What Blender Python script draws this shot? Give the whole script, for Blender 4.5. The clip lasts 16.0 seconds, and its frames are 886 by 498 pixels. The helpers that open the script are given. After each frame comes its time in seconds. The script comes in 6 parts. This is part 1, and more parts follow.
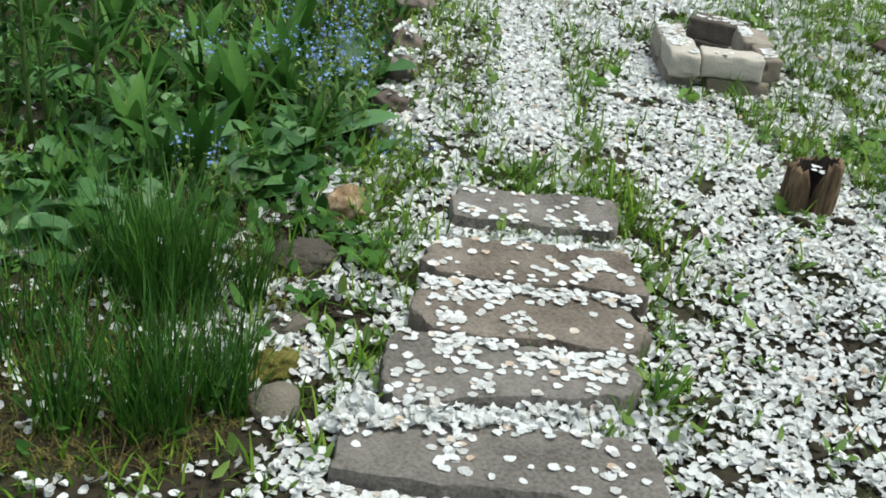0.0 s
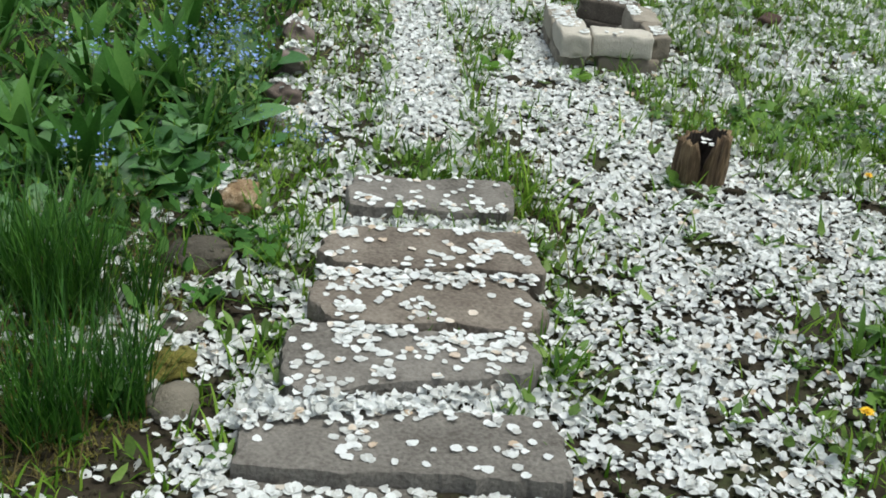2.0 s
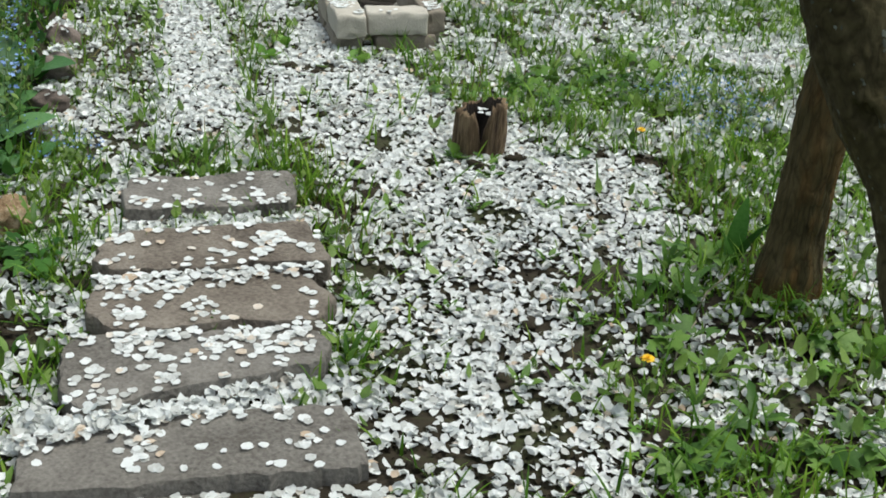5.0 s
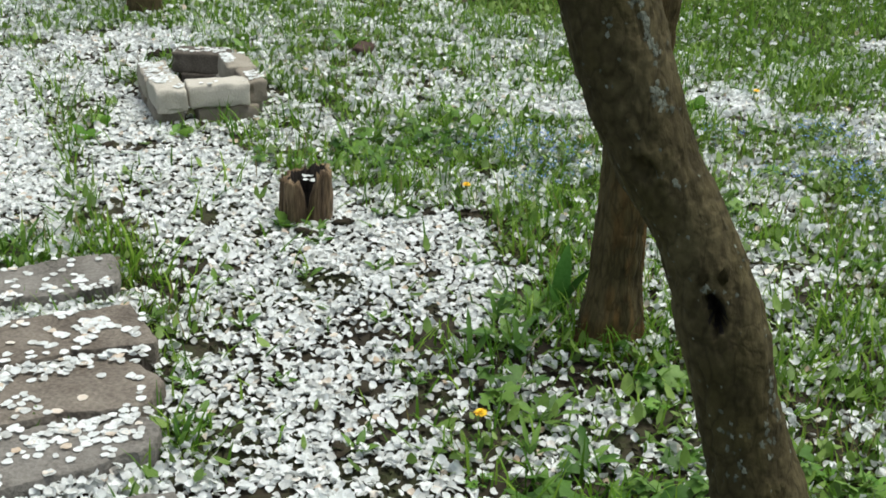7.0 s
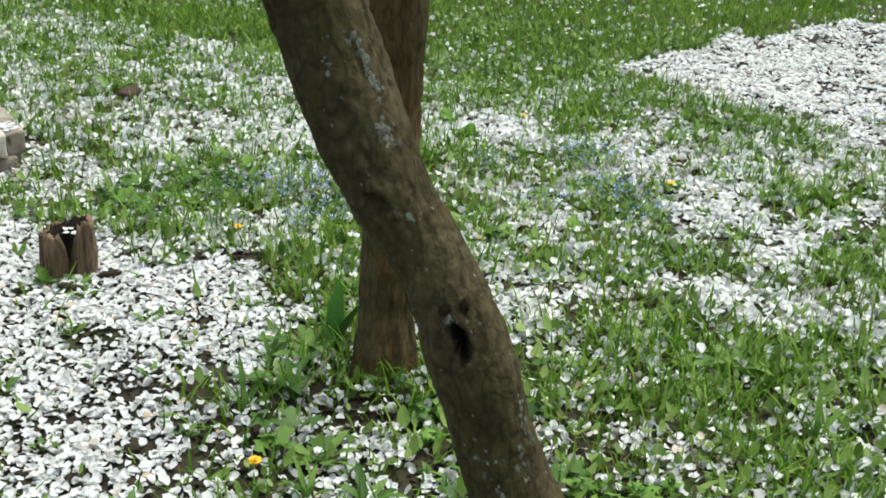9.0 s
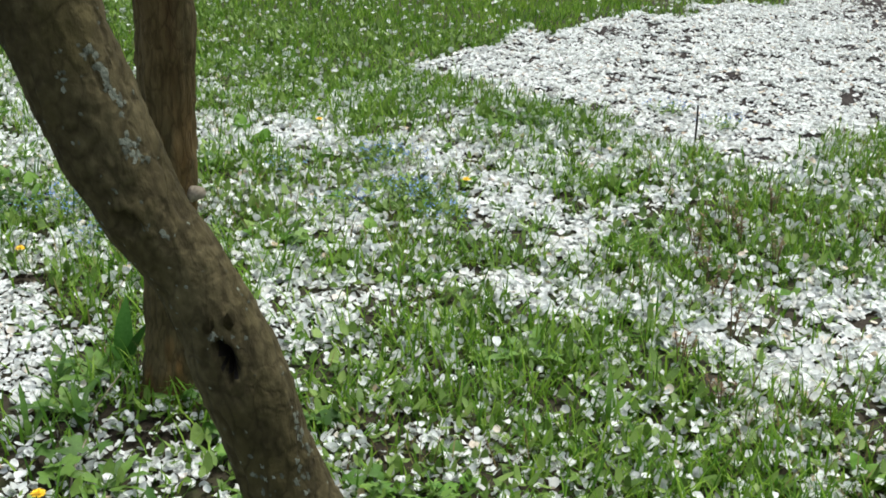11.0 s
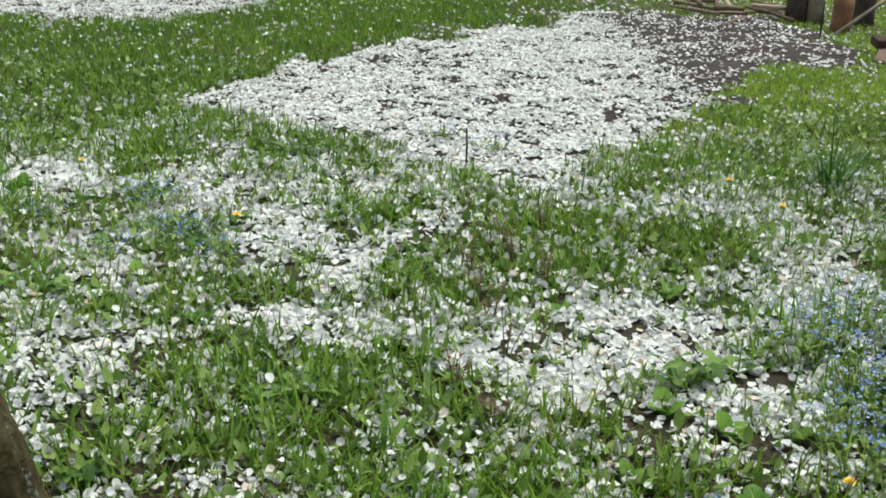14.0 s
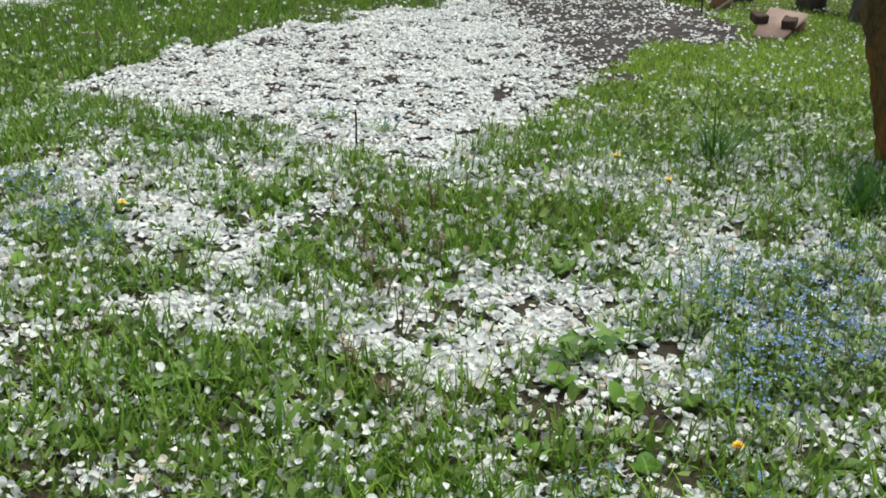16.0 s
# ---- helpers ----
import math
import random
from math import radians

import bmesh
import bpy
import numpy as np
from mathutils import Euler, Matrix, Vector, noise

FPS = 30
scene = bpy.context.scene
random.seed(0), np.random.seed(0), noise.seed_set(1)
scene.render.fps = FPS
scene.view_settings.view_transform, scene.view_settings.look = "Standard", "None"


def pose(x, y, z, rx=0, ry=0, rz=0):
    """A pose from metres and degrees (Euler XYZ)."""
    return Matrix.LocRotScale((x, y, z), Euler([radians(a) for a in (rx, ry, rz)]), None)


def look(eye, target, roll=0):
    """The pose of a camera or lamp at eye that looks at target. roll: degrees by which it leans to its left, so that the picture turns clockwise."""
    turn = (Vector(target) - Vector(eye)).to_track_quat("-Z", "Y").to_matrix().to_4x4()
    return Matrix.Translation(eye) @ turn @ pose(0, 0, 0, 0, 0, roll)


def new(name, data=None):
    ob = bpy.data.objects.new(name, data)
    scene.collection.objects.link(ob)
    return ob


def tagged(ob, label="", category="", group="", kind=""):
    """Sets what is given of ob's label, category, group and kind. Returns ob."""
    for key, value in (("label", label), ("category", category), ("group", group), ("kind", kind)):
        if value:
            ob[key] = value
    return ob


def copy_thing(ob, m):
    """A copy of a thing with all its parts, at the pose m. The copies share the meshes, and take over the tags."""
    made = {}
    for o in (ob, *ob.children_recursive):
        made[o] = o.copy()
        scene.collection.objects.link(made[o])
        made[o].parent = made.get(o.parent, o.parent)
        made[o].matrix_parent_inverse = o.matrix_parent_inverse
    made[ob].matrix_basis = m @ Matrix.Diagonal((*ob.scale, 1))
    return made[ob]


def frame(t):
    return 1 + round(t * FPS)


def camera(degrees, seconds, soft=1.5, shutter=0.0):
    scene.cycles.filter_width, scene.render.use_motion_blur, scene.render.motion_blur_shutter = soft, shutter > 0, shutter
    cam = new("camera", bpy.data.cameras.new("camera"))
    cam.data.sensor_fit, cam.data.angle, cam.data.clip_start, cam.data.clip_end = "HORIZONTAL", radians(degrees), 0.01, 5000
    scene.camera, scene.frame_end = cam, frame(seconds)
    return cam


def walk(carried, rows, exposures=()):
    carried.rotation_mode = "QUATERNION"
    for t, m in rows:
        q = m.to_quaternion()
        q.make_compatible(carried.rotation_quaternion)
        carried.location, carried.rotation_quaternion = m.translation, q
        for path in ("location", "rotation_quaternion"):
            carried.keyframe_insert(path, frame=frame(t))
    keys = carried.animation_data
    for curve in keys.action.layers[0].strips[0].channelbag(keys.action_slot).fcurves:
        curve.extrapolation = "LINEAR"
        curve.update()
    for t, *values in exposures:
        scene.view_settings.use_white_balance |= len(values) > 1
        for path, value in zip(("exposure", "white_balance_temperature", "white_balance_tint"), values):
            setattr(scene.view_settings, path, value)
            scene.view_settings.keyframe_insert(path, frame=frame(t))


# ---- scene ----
cam = camera(40.7, 16.0, soft=1.75)
PATH = [
    (0, (-0.263, -0.064, 1.263), (0.578, 1.511, 0.362), 6.9),
    (0.5, (-0.258, -0.074, 1.265), (0.612, 1.489, 0.37), 6.7),
    (1, (-0.251, -0.081, 1.263), (0.654, 1.463, 0.371), 6.4),
    (1.5, (-0.24, -0.086, 1.26), (0.694, 1.44, 0.367), 6.1),
    (2, (-0.228, -0.09, 1.26), (0.735, 1.415, 0.36), 5.8),
    (2.5, (-0.217, -0.09, 1.258), (0.776, 1.391, 0.352), 5.6),
    (3, (-0.204, -0.09, 1.253), (0.828, 1.36, 0.339), 5.4),
    (3.5, (-0.19, -0.095, 1.249), (0.882, 1.322, 0.331), 5.1),
    (3.7, (-0.184, -0.098, 1.251), (0.904, 1.305, 0.33), 5.0),
    (5.8, (-0.129, -0.152, 1.277), (1.14, 1.119, 0.397), 3.4),
    (6, (-0.126, -0.156, 1.281), (1.163, 1.104, 0.413), 3.2),
    (6.5, (-0.115, -0.166, 1.288), (1.221, 1.066, 0.453), 2.7),
    (7, (-0.1, -0.179, 1.294), (1.289, 1.011, 0.485), 2.4),
    (7.5, (-0.084, -0.191, 1.294), (1.358, 0.949, 0.505), 2.1),
    (8, (-0.066, -0.207, 1.297), (1.433, 0.868, 0.524), 2.1),
    (8.5, (-0.051, -0.223, 1.3), (1.5, 0.787, 0.541), 2.0),
    (9, (-0.036, -0.232, 1.3), (1.563, 0.709, 0.553), 2.2),
    (9.5, (-0.022, -0.24, 1.3), (1.614, 0.641, 0.562), 2.2),
    (10, (-0.004, -0.259, 1.302), (1.669, 0.556, 0.569), 2.2),
    (10.2, (0.002, -0.269, 1.304), (1.688, 0.519, 0.572), 2.2),
    (12.3, (0.053, -0.306, 1.305), (1.842, 0.21, 0.575), 2.4),
    (12.5, (0.064, -0.313, 1.297), (1.861, 0.184, 0.574), 2.5),
    (13, (0.073, -0.327, 1.295), (1.89, 0.125, 0.591), 2.3),
    (13.5, (0.072, -0.342, 1.299), (1.904, 0.068, 0.609), 2.1),
    (14, (0.071, -0.352, 1.297), (1.917, 0.011, 0.618), 2.1),
    (14.5, (0.071, -0.357, 1.296), (1.925, -0.037, 0.618), 2.1),
    (15, (0.074, -0.357, 1.293), (1.934, -0.086, 0.61), 2.2),
    (15.5, (0.077, -0.357, 1.289), (1.94, -0.13, 0.599), 2.3),
    (16, (0.079, -0.363, 1.287), (1.943, -0.174, 0.588), 2.2),
]
walk(cam, [(t, look(eye, aim, roll)) for t, eye, aim, roll in PATH], [(0, 0.43, 6500, 3.2), (3.5, 0.27, 6510, 3.2), (7, 0.44, 6620, 3.7), (9.5, 0.7, 6620, 4.2), (12.5, 0.6, 6660, 4.1), (14, 0.52, 6720, 4.1), (16, 0.52, 6720, 4.1)])

# ---- light ----
SUN_EL, SUN_AZ = radians(72), radians(120)
world = bpy.data.worlds.new("sky")
scene.world = world
world.use_nodes = True
wn = world.node_tree.nodes
sky = wn.new("ShaderNodeTexSky")
sky.sky_type = "NISHITA"
sky.sun_disc = False
sky.sun_elevation, sky.sun_rotation = SUN_EL, SUN_AZ
sky.dust_density, sky.air_density = 3.0, 1.0
wn["Background"].inputs[1].default_value = 0.15
haze = wn.new("ShaderNodeHueSaturation")
haze.inputs["Saturation"].default_value = 0.5
world.node_tree.links.new(sky.outputs[0], haze.inputs["Color"])
world.node_tree.links.new(haze.outputs[0], wn["Background"].inputs[0])
sun = new("sun", bpy.data.lights.new("sun", "SUN"))
sun.data.energy, sun.data.angle, sun.data.color = 2.2, radians(35), (1.0, 0.97, 0.93)
sun_dir = Vector((math.sin(SUN_AZ) * math.cos(SUN_EL), math.cos(SUN_AZ) * math.cos(SUN_EL), math.sin(SUN_EL)))
sun.matrix_world = look(tuple(sun_dir * 30), (0, 0, 0))


# ---- materials ----
from mathutils.bvhtree import BVHTree


def shade(name, colours, scale=20.0, rough=0.7, bump=0.3, fine=8.0, per="", through_light=0.0, metal=0.0, stretch=(1, 1, 1), coord="Object", spec=0.3):
    """Two-scale noise between three colours, with bump; per: '' , 'island' or 'object' shifts the colour piece by piece."""
    m = bpy.data.materials.new(name)
    m.use_nodes = True
    nt = m.node_tree
    nodes, links = nt.nodes, nt.links
    bsdf = nodes["Principled BSDF"]
    tc = nodes.new("ShaderNodeTexCoord")
    mp = nodes.new("ShaderNodeMapping")
    mp.inputs["Scale"].default_value = stretch
    links.new(tc.outputs[coord], mp.inputs[0])
    n1 = nodes.new("ShaderNodeTexNoise")
    n1.inputs["Scale"].default_value, n1.inputs["Detail"].default_value = scale, 5
    n2 = nodes.new("ShaderNodeTexNoise")
    n2.inputs["Scale"].default_value, n2.inputs["Detail"].default_value = scale * fine, 4
    links.new(mp.outputs[0], n1.inputs[0])
    links.new(mp.outputs[0], n2.inputs[0])
    add = nodes.new("ShaderNodeMath")
    add.operation = "MULTIPLY_ADD"
    add.inputs[1].default_value = 0.45
    links.new(n2.outputs[0], add.inputs[0])
    sub = nodes.new("ShaderNodeMath")
    sub.operation = "MULTIPLY"
    sub.inputs[1].default_value = 0.62
    links.new(n1.outputs[0], sub.inputs[0])
    links.new(sub.outputs[0], add.inputs[2])
    value = add.outputs[0]
    if per:
        if per == "island":
            src = nodes.new("ShaderNodeNewGeometry").outputs["Random Per Island"]
        else:
            src = nodes.new("ShaderNodeObjectInfo").outputs["Random"]
        ma = nodes.new("ShaderNodeMath")
        ma.operation = "MULTIPLY_ADD"
        ma.inputs[1].default_value = 0.5
        links.new(src, ma.inputs[0])
        m2 = nodes.new("ShaderNodeMath")
        m2.operation = "MULTIPLY_ADD"
        m2.inputs[1].default_value, m2.inputs[2].default_value = 0.55, -0.02
        links.new(value, m2.inputs[0])
        links.new(m2.outputs[0], ma.inputs[2])
        value = ma.outputs[0]
    ramp = nodes.new("ShaderNodeValToRGB")
    el = ramp.color_ramp.elements
    el[0].position, el[1].position = 0.3, 0.75
    el[0].color, el[1].color = (*colours[0], 1), (*colours[-1], 1)
    if len(colours) == 3:
        mid = el.new(0.52)
        mid.color = (*colours[1], 1)
    links.new(value, ramp.inputs[0])
    links.new(ramp.outputs[0], bsdf.inputs["Base Color"])
    bsdf.inputs["Roughness"].default_value = rough
    bsdf.inputs["Metallic"].default_value = metal
    bsdf.inputs["Specular IOR Level"].default_value = spec
    if bump:
        b = nodes.new("ShaderNodeBump")
        b.inputs["Strength"].default_value, b.inputs["Distance"].default_value = bump, 0.01
        links.new(value if not per else add.outputs[0], b.inputs["Height"])
        links.new(b.outputs[0], bsdf.inputs["Normal"])
    if through_light:
        tr = nodes.new("ShaderNodeBsdfTranslucent")
        links.new(ramp.outputs[0], tr.inputs[0])
        mx = nodes.new("ShaderNodeMixShader")
        mx.inputs[0].default_value = through_light
        links.new(bsdf.outputs[0], mx.inputs[1])
        links.new(tr.outputs[0], mx.inputs[2])
        links.new(mx.outputs[0], nodes["Material Output"].inputs[0])
    return m


M_GROUND = shade("garden_soil", [(0.017, 0.012, 0.008), (0.03, 0.024, 0.014), (0.036, 0.05, 0.014)], 3, 0.95, 0.9, 22)
M_SOIL = shade("dug_soil", [(0.011, 0.0085, 0.008), (0.027, 0.021, 0.019), (0.05, 0.04, 0.036)], 6, 0.95, 1.0, 12)
M_STONE = shade("grey_sandstone", [(0.042, 0.036, 0.028), (0.14, 0.13, 0.115), (0.225, 0.212, 0.19)], 7, 0.9, 0.9, 16)
M_STONE_BROWN = shade("brown_sandstone", [(0.035, 0.027, 0.02), (0.13, 0.11, 0.089), (0.23, 0.204, 0.17)], 8, 0.9, 1.0, 14)
M_ROCK = shade("field_stone", [(0.035, 0.031, 0.024), (0.08, 0.072, 0.056), (0.16, 0.145, 0.115)], 22, 0.9, 0.9, 7, per="object")
M_ROCK_BROWN = shade("brown_stone", [(0.06, 0.046, 0.038), (0.14, 0.112, 0.095), (0.25, 0.21, 0.19)], 20, 0.9, 0.8, 9, per="object")
M_ROCK_LIGHT = shade("ochre_stone", [(0.09, 0.05, 0.022), (0.25, 0.175, 0.1), (0.5, 0.42, 0.31)], 30, 0.9, 1.0, 5)
M_MOSS = shade("moss", [(0.06, 0.055, 0.014), (0.13, 0.12, 0.025), (0.2, 0.18, 0.05)], 40, 0.95, 1.0, 6)
M_BRICK = shade("sand_lime_brick", [(0.19, 0.165, 0.13), (0.31, 0.285, 0.235), (0.43, 0.405, 0.35)], 13, 0.88, 0.6, 12, per="object")
M_BRICK_RED = shade("red_brick", [(0.09, 0.045, 0.035), (0.16, 0.085, 0.06), (0.23, 0.13, 0.1)], 18, 0.9, 0.5, 9, per="object")
M_BRICK_DARK = shade("sooty_brick", [(0.02, 0.013, 0.01), (0.05, 0.03, 0.023), (0.09, 0.055, 0.04)], 18, 0.9, 0.6, 9)
# same brick darkened: the back brick's dimmer light is put into its colour
M_BRICK_SHADED = shade("shaded_brick", [(0.05, 0.042, 0.035), (0.1, 0.086, 0.07), (0.17, 0.15, 0.125)], 16, 0.9, 0.4, 10)
M_PETAL = shade("white_petal", [(0.505, 0.515, 0.49), (0.695, 0.725, 0.712), (0.78, 0.805, 0.795)], 60, 0.6, 0.15, 4, per="island", through_light=0.26)
M_PETAL_OLD = shade("browning_petal", [(0.5, 0.39, 0.28), (0.64, 0.57, 0.48), (0.72, 0.69, 0.63)], 60, 0.6, 0.15, 4, per="island", through_light=0.2)
M_GRASS = shade("grass_blade", [(0.045, 0.12, 0.011), (0.105, 0.22, 0.019), (0.205, 0.33, 0.042)], 2.2, 0.5, 0, 9, per="island", through_light=0.35, spec=0.12)
M_LAWN = shade("lawn_blade", [(0.11, 0.21, 0.02), (0.21, 0.35, 0.04), (0.33, 0.47, 0.075)], 1.6, 0.5, 0, 9, per="island", through_light=0.35, spec=0.12)
M_WEED = shade("weed_leaf", [(0.04, 0.105, 0.014), (0.085, 0.185, 0.026), (0.15, 0.265, 0.05)], 25, 0.5, 0.2, 6, per="object", through_light=0.3)
M_WEED_J = shade("small_weed_leaf", [(0.06, 0.115, 0.018), (0.12, 0.21, 0.035), (0.2, 0.3, 0.07)], 25, 0.5, 0.2, 6, per="island", through_light=0.3)
M_BED_LEAF = shade("bed_leaf", [(0.02, 0.068, 0.01), (0.043, 0.13, 0.02), (0.082, 0.195, 0.038)], 18, 0.6, 0.2, 8, per="object", through_light=0.28, spec=0.15)
M_BED_J = shade("small_bed_leaf", [(0.014, 0.05, 0.008), (0.032, 0.098, 0.015), (0.064, 0.15, 0.028)], 18, 0.6, 0.1, 8, per="island", through_light=0.2, spec=0.15)
M_BROAD = shade("broad_satin_leaf", [(0.032, 0.1, 0.026), (0.066, 0.18, 0.048), (0.115, 0.25, 0.08)], 18, 0.45, 0.3, 8, per="object", through_light=0.25, spec=0.5)
M_CHIVE = shade("chive_blade", [(0.014, 0.055, 0.008), (0.034, 0.115, 0.014), (0.08, 0.2, 0.026)], 18, 0.45, 0.0, 4, per="island", through_light=0.25)
M_FRESH = shade("fresh_light_leaf", [(0.075, 0.19, 0.02), (0.13, 0.275, 0.036), (0.2, 0.35, 0.065)], 20, 0.5, 0.2, 6, per="object", through_light=0.35)
M_SORREL = shade("reddish_stalk", [(0.07, 0.05, 0.025), (0.13, 0.085, 0.045), (0.2, 0.13, 0.07)], 20, 0.7, 0.1, 6, per="island", through_light=0.15)
M_STEM = shade("green_stem", [(0.04, 0.09, 0.02), (0.08, 0.14, 0.035), (0.12, 0.17, 0.06)], 18, 0.5, 0.1, 8)
M_BLUE = shade("blue_floret", [(0.12, 0.2, 0.45), (0.19, 0.31, 0.6), (0.31, 0.43, 0.72)], 60, 0.5, 0, 4, per="island", through_light=0.2)
M_YELLOW = shade("yellow_floret", [(0.75, 0.38, 0.01), (0.85, 0.55, 0.02), (0.9, 0.68, 0.06)], 200, 0.55, 0.3, 3)
M_BARK = shade("cherry_bark", [(0.024, 0.0195, 0.011), (0.058, 0.048, 0.024), (0.115, 0.098, 0.053)], 8, 0.85, 1.0, 11, stretch=(1, 1, 0.75), spec=0.1)
M_BARK_RED = shade("red_brown_bark", [(0.02, 0.016, 0.008), (0.06, 0.049, 0.023), (0.115, 0.09, 0.045)], 16, 0.85, 1.0, 6, stretch=(1, 1, 0.22), spec=0.1)
def add_bark_cracks(m, patch, amount, below=99.0, rare=0.5, long=0.28, plates=58):
    """Long fissures between bark plates, and patches of another bark colour, faint above a height."""
    nt = m.node_tree
    nodes, links = nt.nodes, nt.links
    bsdf = nodes["Principled BSDF"]
    old = bsdf.inputs["Base Color"].links[0].from_socket
    bump_in = bsdf.inputs["Normal"].links[0].from_node
    tc = nodes.new("ShaderNodeTexCoord")
    mp = nodes.new("ShaderNodeMapping")
    mp.inputs["Scale"].default_value = (1, 1, long)
    links.new(tc.outputs["Object"], mp.inputs[0])
    warp = nodes.new("ShaderNodeTexNoise")
    warp.inputs["Scale"].default_value, warp.inputs["Detail"].default_value = 22, 4
    links.new(mp.outputs[0], warp.inputs[0])
    mixv = nodes.new("ShaderNodeMix")
    mixv.data_type = "VECTOR"
    mixv.inputs[0].default_value = 0.06
    links.new(mp.outputs[0], mixv.inputs[4])
    links.new(warp.outputs[1], mixv.inputs[5])
    cell = nodes.new("ShaderNodeTexVoronoi")
    cell.feature = "DISTANCE_TO_EDGE"
    cell.inputs["Scale"].default_value = plates
    links.new(mixv.outputs[1], cell.inputs[0])
    gap = nodes.new("ShaderNodeMapRange")
    gap.inputs[1].default_value, gap.inputs[2].default_value, gap.inputs[3].default_value, gap.inputs[4].default_value = 0.0, 0.14, 0.66, 1.0
    links.new(cell.outputs["Distance"], gap.inputs[0])
    big = nodes.new("ShaderNodeTexNoise")
    big.inputs["Scale"].default_value, big.inputs["Detail"].default_value = 9, 6
    links.new(mp.outputs[0], big.inputs[0])
    where = nodes.new("ShaderNodeMapRange")
    where.inputs[1].default_value, where.inputs[2].default_value, where.inputs[4].default_value = rare, rare + 0.18, amount
    links.new(big.outputs[0], where.inputs[0])
    tint = nodes.new("ShaderNodeMix")
    tint.data_type = "RGBA"
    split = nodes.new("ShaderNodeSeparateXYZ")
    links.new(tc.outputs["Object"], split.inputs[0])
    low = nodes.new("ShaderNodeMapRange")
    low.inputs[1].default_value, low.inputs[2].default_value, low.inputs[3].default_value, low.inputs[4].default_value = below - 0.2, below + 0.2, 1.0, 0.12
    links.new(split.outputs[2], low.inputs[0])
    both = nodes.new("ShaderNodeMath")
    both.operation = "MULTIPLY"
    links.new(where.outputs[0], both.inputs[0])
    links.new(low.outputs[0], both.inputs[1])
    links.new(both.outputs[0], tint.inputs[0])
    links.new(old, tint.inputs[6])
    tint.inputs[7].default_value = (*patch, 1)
    dark = nodes.new("ShaderNodeMix")
    dark.data_type, dark.blend_type = "RGBA", "MULTIPLY"
    dark.inputs[0].default_value = 1.0
    links.new(tint.outputs[2], dark.inputs[6])
    links.new(gap.outputs[0], dark.inputs[7])
    links.new(dark.outputs[2], bsdf.inputs["Base Color"])
    b = nodes.new("ShaderNodeBump")
    b.inputs["Strength"].default_value, b.inputs["Distance"].default_value = 0.45, 0.006
    links.new(gap.outputs[0], b.inputs["Height"])
    links.new(bump_in.outputs[0], b.inputs["Normal"])
    links.new(b.outputs[0], bsdf.inputs["Normal"])


add_bark_cracks(M_BARK, (0.062, 0.053, 0.02), 0.6, 99.0, 0.48, 0.55, 30)
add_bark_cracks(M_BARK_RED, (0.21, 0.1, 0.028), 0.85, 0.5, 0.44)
# rotten wood near black: shade inside the hollows is put into the colour
M_HOLLOW = shade("shaded_rotten_wood", [(0.006, 0.005, 0.004), (0.012, 0.009, 0.007), (0.02, 0.015, 0.01)], 30, 0.95, 0.5, 6)
M_LICHEN = shade("lichen", [(0.055, 0.06, 0.045), (0.09, 0.1, 0.078), (0.17, 0.185, 0.15)], 60, 0.95, 0.5, 4, per="island")
M_STUMP = shade("weathered_stump_wood", [(0.012, 0.008, 0.006), (0.095, 0.064, 0.036), (0.3, 0.22, 0.13)], 30, 0.9, 1.0, 6, stretch=(1, 1, 0.12))
M_WOOD = shade("weathered_wood", [(0.1, 0.085, 0.065), (0.2, 0.17, 0.13), (0.32, 0.28, 0.22)], 20, 0.85, 0.4, 8, stretch=(0.2, 1, 1))
M_PLANK = shade("bleached_plank", [(0.25, 0.25, 0.24), (0.4, 0.41, 0.41), (0.52, 0.53, 0.54)], 20, 0.8, 0.4, 8, stretch=(0.2, 1, 1))
M_LOG = shade("orange_bark_log", [(0.09, 0.045, 0.025), (0.2, 0.1, 0.055), (0.3, 0.17, 0.1)], 16, 0.85, 0.7, 7, stretch=(1, 1, 0.3))
M_LOG_DARK = shade("dark_bark_log", [(0.025, 0.02, 0.016), (0.06, 0.05, 0.04), (0.12, 0.1, 0.08)], 16, 0.9, 0.8, 7, stretch=(1, 1, 0.3))
M_PLATE = shade("rusty_brown_plate", [(0.13, 0.085, 0.065), (0.22, 0.15, 0.12), (0.3, 0.22, 0.18)], 5, 0.75, 0.2, 14)
M_IRON = shade("dark_iron", [(0.02, 0.02, 0.022), (0.04, 0.038, 0.036), (0.08, 0.06, 0.05)], 40, 0.6, 0.2, 6, metal=0.7)
M_STRAW = shade("dry_straw", [(0.06, 0.045, 0.015), (0.13, 0.1, 0.035), (0.2, 0.17, 0.07)], 30, 0.8, 0.0, 6, per="island", through_light=0.2)
M_TWIG = shade("dead_twig", [(0.1, 0.07, 0.05), (0.22, 0.17, 0.12), (0.36, 0.3, 0.22)], 30, 0.85, 0.4, 6, per="object")


# ---- shape helpers ----
def inside(px, py, corners):
    """Which of the points lie in the polygon."""
    hit = np.zeros(np.shape(px), bool)
    n = len(corners)
    for i in range(n):
        (ax, ay), (bx, by) = corners[i], corners[(i + 1) % n]
        cross = ((ay > py) != (by > py)) & (px < (bx - ax) * (py - ay) / (by - ay + 1e-12) + ax)
        hit ^= cross
    return hit


